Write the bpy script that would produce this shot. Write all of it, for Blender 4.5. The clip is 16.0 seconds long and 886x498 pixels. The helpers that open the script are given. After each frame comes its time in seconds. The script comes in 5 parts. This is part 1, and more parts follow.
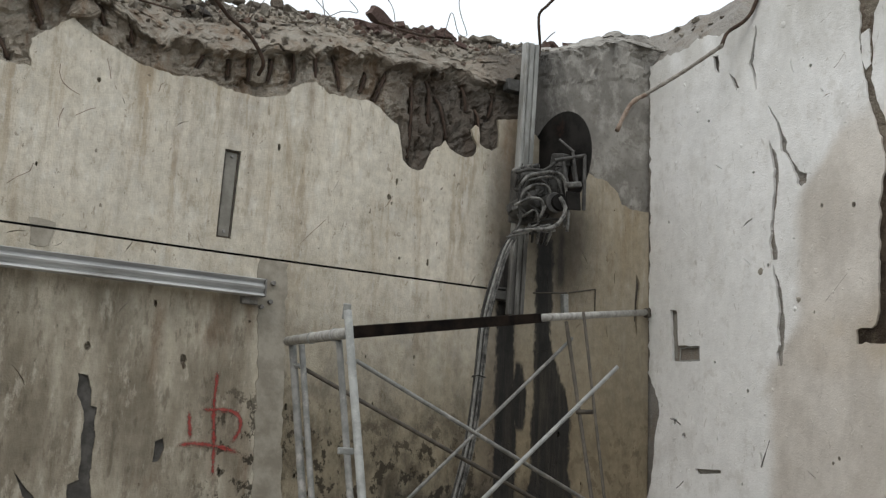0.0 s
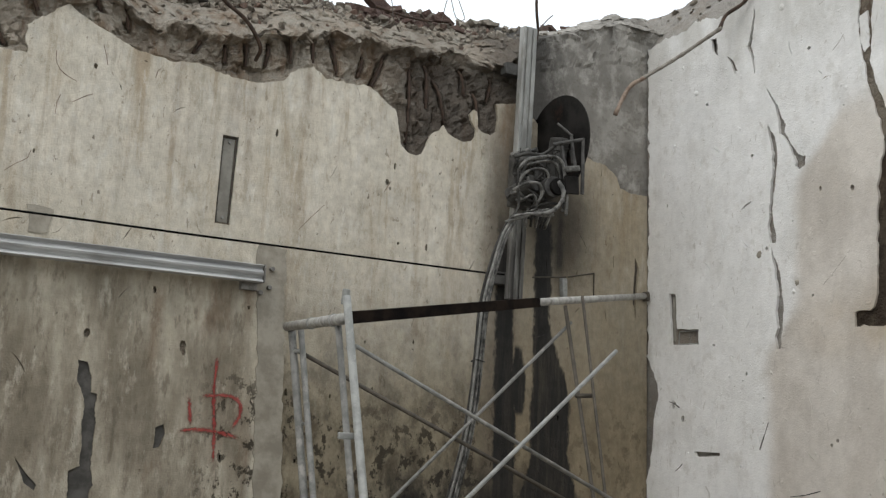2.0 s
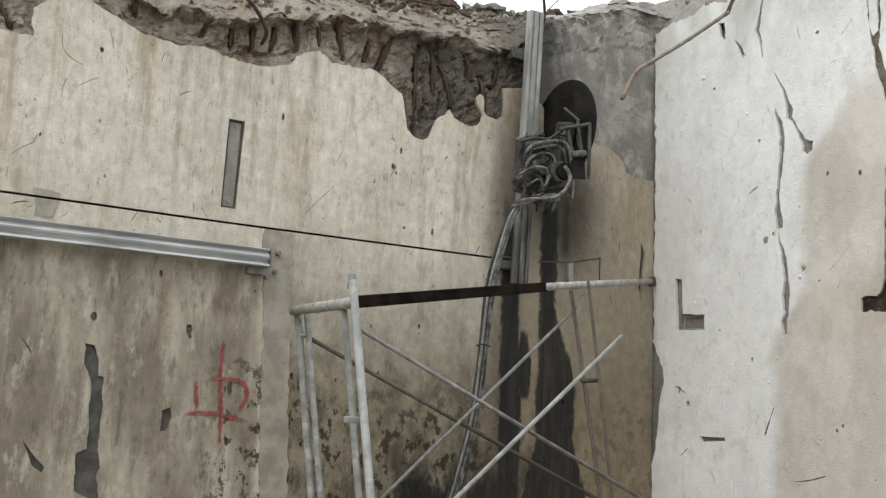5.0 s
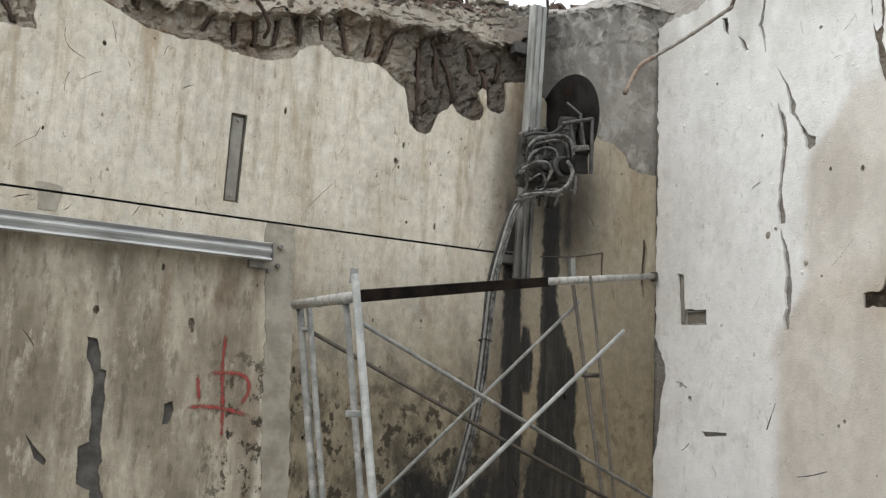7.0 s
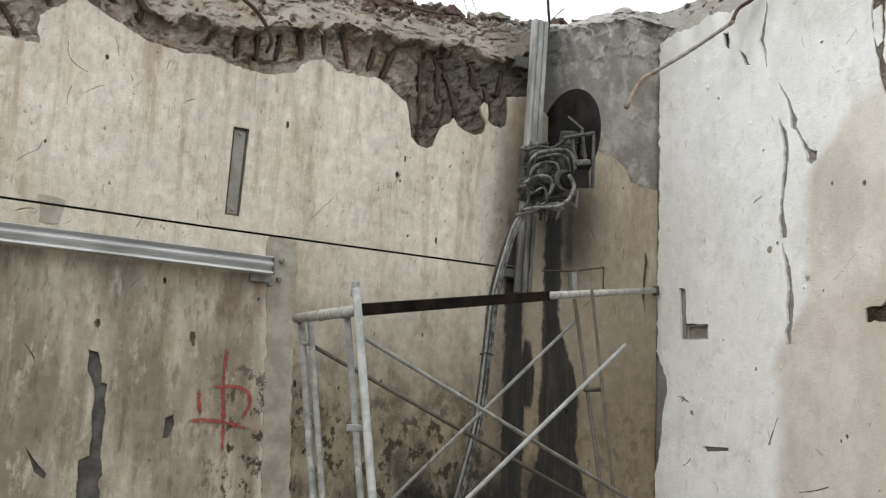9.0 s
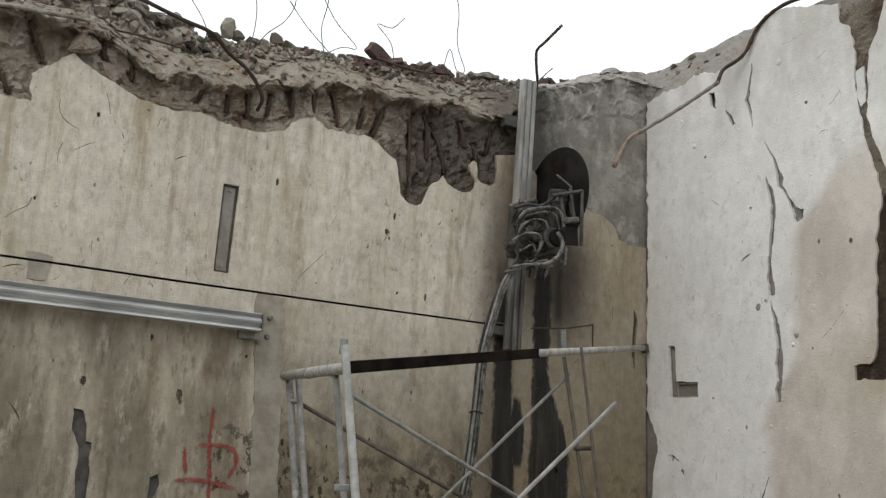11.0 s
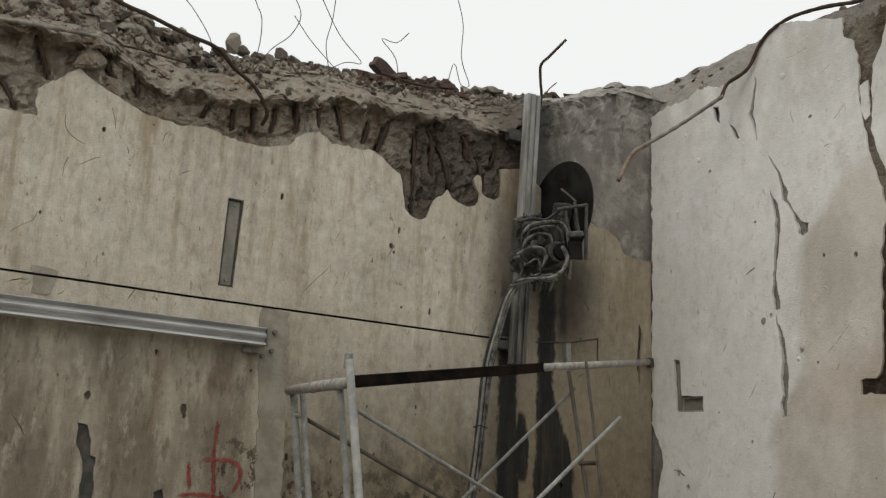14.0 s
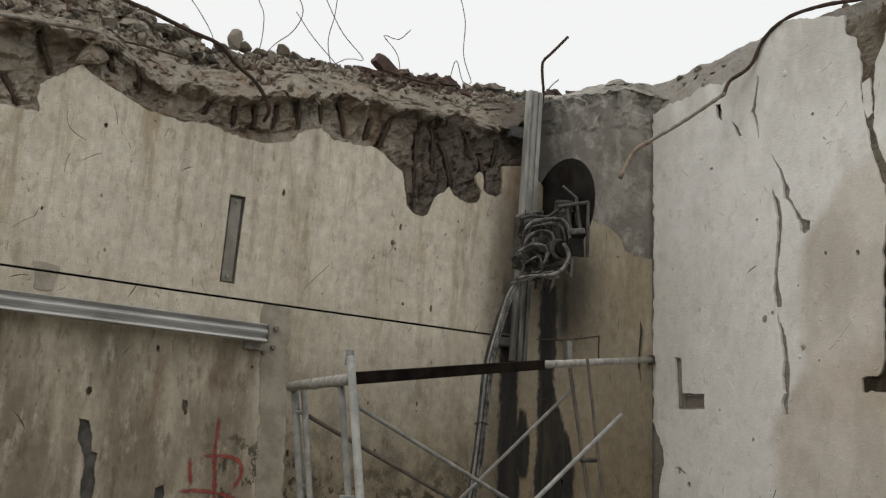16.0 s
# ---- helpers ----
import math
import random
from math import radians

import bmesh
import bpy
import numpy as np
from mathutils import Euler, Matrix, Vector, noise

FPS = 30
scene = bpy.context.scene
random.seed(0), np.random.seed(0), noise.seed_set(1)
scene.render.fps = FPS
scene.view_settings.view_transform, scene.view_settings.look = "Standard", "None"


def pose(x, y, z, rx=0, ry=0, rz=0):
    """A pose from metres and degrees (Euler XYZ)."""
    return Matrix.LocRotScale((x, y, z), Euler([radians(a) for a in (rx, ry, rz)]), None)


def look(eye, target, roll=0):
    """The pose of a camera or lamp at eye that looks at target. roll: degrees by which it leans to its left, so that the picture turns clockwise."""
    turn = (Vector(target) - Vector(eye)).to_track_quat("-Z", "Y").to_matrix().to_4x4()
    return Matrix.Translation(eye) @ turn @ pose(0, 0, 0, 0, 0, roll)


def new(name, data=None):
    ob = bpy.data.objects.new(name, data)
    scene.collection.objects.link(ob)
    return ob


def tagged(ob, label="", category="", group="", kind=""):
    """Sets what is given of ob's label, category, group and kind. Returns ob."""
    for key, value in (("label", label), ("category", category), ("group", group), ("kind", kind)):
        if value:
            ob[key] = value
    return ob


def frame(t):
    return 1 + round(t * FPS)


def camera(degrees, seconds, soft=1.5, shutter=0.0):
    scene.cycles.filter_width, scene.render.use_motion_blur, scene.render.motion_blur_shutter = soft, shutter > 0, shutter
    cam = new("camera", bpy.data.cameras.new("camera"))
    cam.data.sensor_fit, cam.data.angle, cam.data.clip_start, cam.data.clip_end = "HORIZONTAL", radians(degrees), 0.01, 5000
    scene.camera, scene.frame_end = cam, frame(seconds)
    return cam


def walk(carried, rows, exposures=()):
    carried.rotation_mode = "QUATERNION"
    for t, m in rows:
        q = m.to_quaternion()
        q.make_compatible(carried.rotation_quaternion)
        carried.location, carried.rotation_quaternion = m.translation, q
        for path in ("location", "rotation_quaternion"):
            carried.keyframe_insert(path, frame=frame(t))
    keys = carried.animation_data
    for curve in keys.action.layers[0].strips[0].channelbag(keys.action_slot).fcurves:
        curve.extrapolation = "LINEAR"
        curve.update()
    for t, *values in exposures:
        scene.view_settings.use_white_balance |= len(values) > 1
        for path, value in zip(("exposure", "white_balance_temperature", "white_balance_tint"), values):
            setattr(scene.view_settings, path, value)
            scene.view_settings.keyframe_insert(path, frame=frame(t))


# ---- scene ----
from mathutils.geometry import delaunay_2d_cdt

cam = camera(47.5, 16.0, soft=1.3)
PATH = [
    (0.0, 0.0, 0.0, 1.5, 101.024, -2.643, -30.515),
    (0.5, 0.0, 0.0, 1.5, 100.796, -2.575, -30.495),
    (1.0, 0.0, 0.0, 1.5, 100.340, -2.504, -30.564),
    (1.5, 0.0, 0.0, 1.5, 100.208, -2.381, -30.545),
    (2.0, 0.0, 0.0, 1.5, 100.165, -2.325, -30.530),
    (2.5, 0.0, 0.0, 1.5, 100.101, -2.380, -30.482),
    (3.0, 0.0, 0.0, 1.5, 99.919, -2.429, -30.381),
    (3.5, 0.0, 0.0, 1.5, 99.601, -2.410, -30.348),
    (4.0, 0.0, 0.0, 1.5, 99.396, -2.410, -30.272),
    (6.5, 0.0, 0.0, 1.5, 99.113, -2.636, -30.137),
    (7.0, 0.0, 0.0, 1.5, 98.953, -2.677, -30.121),
    (7.5, 0.0, 0.0, 1.5, 98.864, -2.718, -30.097),
    (8.0, 0.0, 0.0, 1.5, 98.807, -2.721, -30.038),
    (10.5, 0.0, 0.0, 1.5, 102.279, -2.803, -30.450),
    (11.0, 0.0, 0.0, 1.5, 103.021, -2.738, -30.675),
    (11.5, 0.0, 0.0, 1.5, 104.047, -2.489, -30.818),
    (12.0, 0.0, 0.0, 1.5, 104.058, -2.442, -30.632),
    (12.5, 0.0, 0.0, 1.5, 104.064, -2.477, -30.690),
    (13.0, 0.0, 0.0, 1.5, 104.102, -2.586, -30.533),
    (13.5, 0.0, 0.0, 1.5, 104.033, -2.676, -30.484),
    (14.0, 0.0, 0.0, 1.5, 103.810, -2.757, -30.420),
    (14.5, 0.0, 0.0, 1.5, 103.686, -2.774, -30.375),
    (15.0, 0.0, 0.0, 1.5, 103.547, -2.774, -30.354),
    (15.5, 0.0, 0.0, 1.5, 103.499, -2.832, -30.350),
    (16.0, 0.0, 0.0, 1.5, 103.630, -2.923, -30.373),
]
SKY_STRENGTH, SUN_STRENGTH = 0.165, 0.7
EXPOSURES = [(0.0, -0.2, 6450, 10), (2.0, -0.1, 6450, 10), (3.0, 0.05, 6450, 10), (4.0, 0.25, 6450, 10), (6.5, 0.27, 6450, 10), (7.5, 0.30, 6450, 10), (8.2, 0.38, 6450, 10), (10.5, -0.02, 6480, 10),
             (11.0, -0.16, 6600, 10), (11.5, -0.53, 6800, 10), (12.0, -0.80, 6900, 10), (12.5, -0.52, 6950, 10), (16.0, -0.52, 6950, 11)]
walk(cam, [(t, pose(x, y, z, rx, ry, rz)) for t, x, y, z, rx, ry, rz in PATH],
     exposures=EXPOSURES)

# ---- world and sun: an overcast day ----
world = bpy.data.worlds.new("overcast_sky")
scene.world = world
world.use_nodes = True
wn, wl = world.node_tree.nodes, world.node_tree.links
sky = wn.new("ShaderNodeTexSky")
sky.sky_type = 'NISHITA'
sky.sun_disc = False
sky.sun_elevation = radians(52)
sky.sun_rotation = radians(242)
sky.dust_density = 6.0
cloud = wn.new("ShaderNodeMix")
cloud.data_type = 'RGBA'
cloud.inputs[0].default_value = 0.86
cloud.inputs[7].default_value = (8.5, 8.95, 9.25, 1)
wl.new(sky.outputs[0], cloud.inputs[6])
wl.new(cloud.outputs[2], wn["Background"].inputs[0])
wn["Background"].inputs[1].default_value = SKY_STRENGTH

sun = new("sun", bpy.data.lights.new("sun", 'SUN'))
sun.data.energy = SUN_STRENGTH
sun.data.angle = radians(28)
sun.data.color = (1.0, 0.965, 0.91)
sun.matrix_world = look((-4.6, -2.6, 6.9), (0, 0, 0))

# ---- materials ----
class Nodes:
    """A small writer of node materials."""

    def __init__(self, name):
        self.m = bpy.data.materials.new(name)
        self.m.use_nodes = True
        self.n, self.l = self.m.node_tree.nodes, self.m.node_tree.links
        self.bsdf = self.n["Principled BSDF"]
        self.co = self.n.new("ShaderNodeTexCoord").outputs["Object"]

    def put(self, a, socket):
        if isinstance(a, (int, float)):
            socket.default_value = a
        elif isinstance(a, tuple):
            socket.default_value = (*a, 1) if len(a) == 3 and socket.type == 'RGBA' else a
        else:
            self.l.new(a, socket)

    def noise(self, scale, detail=5, rough=0.55, stretch=(1, 1, 1), shift=(0, 0, 0), distort=0.0):
        mp = self.n.new("ShaderNodeMapping")
        mp.inputs["Scale"].default_value, mp.inputs["Location"].default_value = stretch, shift
        self.l.new(self.co, mp.inputs[0])
        t = self.n.new("ShaderNodeTexNoise")
        t.inputs["Scale"].default_value, t.inputs["Detail"].default_value = scale, detail
        t.inputs["Roughness"].default_value, t.inputs["Distortion"].default_value = rough, distort
        self.l.new(mp.outputs[0], t.inputs["Vector"])
        return t.outputs[0]

    def cells(self, scale, feature='F1', stretch=(1, 1, 1)):
        mp = self.n.new("ShaderNodeMapping")
        mp.inputs["Scale"].default_value = stretch
        self.l.new(self.co, mp.inputs[0])
        t = self.n.new("ShaderNodeTexVoronoi")
        t.feature = feature
        t.inputs["Scale"].default_value = scale
        self.l.new(mp.outputs[0], t.inputs["Vector"])
        return t.outputs[0]

    def ramp(self, a, lo, hi, to0=0.0, to1=1.0):
        r = self.n.new("ShaderNodeMapRange")
        r.interpolation_type = 'SMOOTHSTEP'
        self.put(a, r.inputs[0])
        for i, v in enumerate((lo, hi, to0, to1)):
            r.inputs[i + 1].default_value = v
        return r.outputs[0]

    def math(self, op, a, b=0.0):
        r = self.n.new("ShaderNodeMath")
        r.operation = op
        self.put(a, r.inputs[0]), self.put(b, r.inputs[1])
        return r.outputs[0]

    def mix(self, f, a, b, blend='MIX'):
        r = self.n.new("ShaderNodeMix")
        r.data_type, r.blend_type = 'RGBA', blend
        self.put(f, r.inputs[0]), self.put(a, r.inputs[6]), self.put(b, r.inputs[7])
        return r.outputs[2]

    def axis(self, k):
        s = self.n.new("ShaderNodeSeparateXYZ")
        self.l.new(self.co, s.inputs[0])
        return s.outputs[k]

    def chance(self):
        return self.n.new("ShaderNodeObjectInfo").outputs["Random"]

    def island(self):
        return self.n.new("ShaderNodeNewGeometry").outputs["Random Per Island"]

    def done(self, color, rough=0.8, metal=0.0, height=None, depth=0.004, strength=0.7, spec=0.35):
        self.put(color, self.bsdf.inputs["Base Color"])
        self.put(rough, self.bsdf.inputs["Roughness"])
        self.put(metal, self.bsdf.inputs["Metallic"])
        self.bsdf.inputs["Specular IOR Level"].default_value = spec
        if height is not None:
            b = self.n.new("ShaderNodeBump")
            b.inputs["Strength"].default_value, b.inputs["Distance"].default_value = strength, depth
            self.l.new(height, b.inputs["Height"])
            self.l.new(b.outputs[0], self.bsdf.inputs["Normal"])
        return self.m


def raw_plaster():
    """Bare lime-cement plaster: rust streaks, grime on the lower field, mould, wet saw slurry."""
    k = Nodes("raw_plaster")
    x, z = k.axis(0), k.axis(2)
    big = k.noise(1.6, 4)
    wob = k.noise(6, 4)
    fine = k.noise(38, 6, 0.65)
    c = k.mix(k.ramp(big, 0.32, 0.68), (0.505, 0.46, 0.372), (0.605, 0.565, 0.48))
    c = k.mix(k.ramp(fine, 0.4, 0.72, 0, 0.30), c, (0.45, 0.40, 0.31))
    # rust-brown and grey streaks that ran down from the broken top
    run = k.noise(9, 5, 0.6, (1, 1, 0.07), distort=0.4)
    run2 = k.noise(26, 5, 0.65, (1, 1, 0.10), (3, 0, 1))
    fade = k.ramp(z, 1.9, 3.0, 0.35, 1.0)
    c = k.mix(k.math('MULTIPLY', k.ramp(run, 0.50, 0.64, 0, 0.72), fade), c, (0.33, 0.255, 0.165))
    c = k.mix(k.math('MULTIPLY', k.ramp(run2, 0.54, 0.70, 0, 0.45), fade), c, (0.33, 0.285, 0.215))
    c = k.mix(k.ramp(k.noise(16, 4, 0.6, (1, 1, 0.22), (0, 0, 7)), 0.56, 0.68, 0, 0.6), c, (0.66, 0.64, 0.575))
    blot = k.noise(8, 6, 0.7, (1, 1, 0.6), (6, 1, 2))
    c = k.mix(k.ramp(blot, 0.56, 0.68, 0, 0.45), c, (0.32, 0.265, 0.19))
    mott = k.noise(24, 6, 0.72, (1, 1, 0.4), (9, 3, 3))
    c = k.mix(k.ramp(mott, 0.53, 0.64, 0, 0.42), c, (0.31, 0.25, 0.175))
    c = k.mix(k.ramp(mott, 0.36, 0.46, 0.4, 0), c, (0.63, 0.61, 0.555))
    scuff = k.ramp(k.noise(13, 4, 0.6, (2.2, 1, 0.9), (5, 5, 8), 1.6), 0.655, 0.685)
    c = k.mix(k.math('MULTIPLY', scuff, 0.6), c, (0.22, 0.18, 0.135))
    # grimy field under the horizontal rail; right of it, darker towards the foot
    zz = k.math('ADD', z, k.math('MULTIPLY', k.math('SUBTRACT', wob, 0.5), 0.12))
    under = k.math('MULTIPLY', k.ramp(zz, 2.05, 2.12, 1, 0), k.ramp(k.math('ADD', x, k.math('MULTIPLY', wob, 0.06)), 1.46, 1.50, 1, 0))
    grime = k.mix(k.ramp(k.noise(5, 5, 0.6, (1, 1, 0.22), (5, 0, 2)), 0.36, 0.64), (0.20, 0.172, 0.128), (0.46, 0.415, 0.33))
    c = k.mix(k.math('MULTIPLY', under, 0.94), c, grime)
    c = k.mix(k.math('MULTIPLY', under, k.ramp(k.noise(18, 6, 0.7, (1, 1, 0.3), (1, 5, 2)), 0.52, 0.62, 0, 0.5)), c, (0.12, 0.098, 0.072))
    c = k.mix(k.math('MULTIPLY', under, k.ramp(k.noise(9, 6, 0.72, (1.4, 1, 0.5), (3, 5, 5)), 0.54, 0.64, 0, 0.6)), c, (0.52, 0.475, 0.39))
    low = k.math('MULTIPLY', k.ramp(zz, 1.45, 2.38, 0.93, 0), k.ramp(x, 1.45, 1.55))
    c = k.mix(low, c, k.mix(k.ramp(blot, 0.4, 0.62), (0.25, 0.215, 0.15), (0.09, 0.073, 0.048)))
    ox = k.noise(5, 4, 0.6, (1, 1, 0.35), (8, 2, 4))
    c = k.mix(k.math('MULTIPLY', k.math('MULTIPLY', under, k.ramp(ox, 0.56, 0.70)), 0.72), c, (0.18, 0.125, 0.085))
    # black mould pits along the foot
    spots = k.math('MULTIPLY', k.ramp(k.noise(15, 5, 0.7, (1, 1, 0.75), (2, 0, 9)), 0.53, 0.58),
                   k.ramp(k.math('ADD', z, k.math('MULTIPLY', big, 0.6)), 1.74, 2.10, 1, 0))
    spots = k.math('MULTIPLY', spots, k.ramp(x, 1.15, 1.35))
    c = k.mix(k.math('MULTIPLY', spots, 0.9), c, (0.045, 0.038, 0.028))
    dots = k.ramp(k.noise(30, 4, 0.6, (1, 1, 0.6), (1, 0, 5)), 0.665, 0.705)
    c = k.mix(k.math('MULTIPLY', dots, 0.75), c, (0.13, 0.105, 0.08))
    # browner and darker round saw cut and track; two runs of grey slurry below
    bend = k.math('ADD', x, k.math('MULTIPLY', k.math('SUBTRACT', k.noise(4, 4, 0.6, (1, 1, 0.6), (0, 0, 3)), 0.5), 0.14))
    browned = k.math('MULTIPLY', k.ramp(bend, 2.44, 2.80), k.ramp(z, 2.95, 3.45, 1, 0.7))
    c = k.mix(k.math('MULTIPLY', browned, 0.62), c, (0.235, 0.19, 0.125))
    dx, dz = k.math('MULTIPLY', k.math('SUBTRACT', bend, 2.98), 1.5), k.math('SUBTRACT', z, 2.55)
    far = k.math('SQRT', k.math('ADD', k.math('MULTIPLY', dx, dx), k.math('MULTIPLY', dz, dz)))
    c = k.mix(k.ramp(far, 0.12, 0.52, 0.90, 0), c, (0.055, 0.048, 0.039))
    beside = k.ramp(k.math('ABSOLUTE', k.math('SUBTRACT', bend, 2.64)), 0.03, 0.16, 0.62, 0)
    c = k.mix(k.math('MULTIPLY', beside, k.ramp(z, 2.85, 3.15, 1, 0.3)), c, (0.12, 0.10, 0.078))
    soft = k.noise(11, 4, 0.6, (1, 1, 0.3), (4, 0, 0))

    def band(mid, half, z0, z1):
        d = k.math('ABSOLUTE', k.math('SUBTRACT', bend, mid))
        d = k.math('ADD', d, k.math('MULTIPLY', k.math('SUBTRACT', soft, 0.5), 0.16))
        d = k.math('ADD', d, k.math('MULTIPLY', k.math('SUBTRACT', k.noise(36, 5, 0.7, (1, 1, 0.5)), 0.5), 0.09))
        return k.math('MULTIPLY', k.ramp(d, half - 0.035, half + 0.035, 1, 0), k.ramp(z, z0, z1, 1, 0))

    # each run: its middle and half width change on the way down
    edge = k.math('ADD', k.math('MULTIPLY', k.math('SUBTRACT', soft, 0.5), 0.075), k.math('MULTIPLY', k.math('SUBTRACT', k.noise(36, 5, 0.7, (1, 1, 0.5)), 0.5), 0.05))

    def run_down(mid, half, z0, z1, blur=0.010):
        d = k.math('ADD', k.math('ABSOLUTE', k.math('SUBTRACT', x, mid)), edge)
        d = k.math('SUBTRACT', d, half)
        return k.math('MULTIPLY', k.ramp(d, -blur, blur, 1, 0), k.ramp(z, z0, z1, 1, 0))

    wet = run_down(k.ramp(z, 1.2, 2.2, 2.694, 2.676), k.ramp(z, 1.2, 2.2, 0.064, 0.050), 2.36, 2.62)
    wet = k.math('MAXIMUM', wet, run_down(k.ramp(z, 1.60, 2.15, 2.958, 2.892), k.math('ADD', k.ramp(z, 1.62, 2.05, 0.114, 0.048), k.ramp(z, 1.10, 1.42, 0.07, 0)), 2.55, 2.80))
    wet = k.math('MAXIMUM', wet, k.math('MULTIPLY', run_down(3.0, 0.020, 2.52, 2.66, 0.02), k.ramp(z, 2.24, 2.34, 0, 0.7)))
    spill = k.math('MULTIPLY', run_down(k.ramp(z, 1.60, 1.86, 2.776, 2.758), k.ramp(k.math('ABSOLUTE', k.math('SUBTRACT', z, 1.73)), 0.02, 0.17, 0.050, 0.018), 1.89, 1.92), k.ramp(z, 1.57, 1.60))
    wet = k.math('MAXIMUM', wet, spill)
    wet = k.math('MAXIMUM', wet, k.math('MULTIPLY', band(2.50, 0.46, 1.14, 1.44), k.ramp(blot, 0.34, 0.54, 0.25, 1.0)))
    lines = k.ramp(k.noise(30, 5, 0.7, (1, 1, 0.07), (6, 0, 3)), 0.42, 0.68, 1.0, 0.86)
    c = k.mix(k.math('MULTIPLY', k.math('MULTIPLY', wet, lines), 0.97), c, (0.021, 0.021, 0.021))
    # rust that ran from the rail and from the shoe of the saw track
    for mid, half, low, high, much in ((1.027, 0.028, 1.88, 2.01, 0.62), (1.022, 0.013, 1.70, 1.92, 0.5), (1.405, 0.024, 1.93, 2.05, 0.6), (1.31, 0.012, 1.84, 2.02, 0.35), (2.655, 0.034, 2.80, 3.09, 0.6),
                                       (1.03, 0.016, 2.50, 2.97, 0.30), (1.085, 0.010, 2.35, 2.95, 0.26), (1.272, 0.030, 2.70, 2.95, 0.36), (1.35, 0.013, 2.40, 2.94, 0.30), (1.60, 0.018, 2.86, 3.05, 0.36)):
        mark = k.math('MULTIPLY', run_down(mid, half, high, high + 0.03, 0.018), k.ramp(z, low - 0.12, low + 0.10))
        c = k.mix(k.math('MULTIPLY', mark, k.ramp(mott, 0.38, 0.56, much * 0.5, much)), c, (0.19, 0.130, 0.085))
    tone = k.ramp(k.noise(21, 6, 0.75, (1, 1, 0.8), (2, 7, 5)), 0.34, 0.66, 0.86, 1.09)
    patch = k.ramp(k.noise(5.5, 6, 0.7, (1, 1, 0.5), (7, 7, 1)), 0.34, 0.66, 0.93, 1.06)
    c = k.mix(1.0, c, k.math('MULTIPLY', tone, patch), 'MULTIPLY')
    rough = k.math('SUBTRACT', 0.95, k.math('MULTIPLY', wet, 0.2))
    h = k.math('ADD', k.math('MULTIPLY', fine, 0.5), k.math('ADD', k.noise(130, 4), k.math('MULTIPLY', k.noise(4.5, 3), 3.0)))
    h = k.math('SUBTRACT', h, k.math('MULTIPLY', dots, 0.9))
    h = k.math('SUBTRACT', h, k.math('MULTIPLY', spots, 0.8))
    return k.done(c, rough, height=h, depth=0.0045, strength=0.7, spec=0.12)


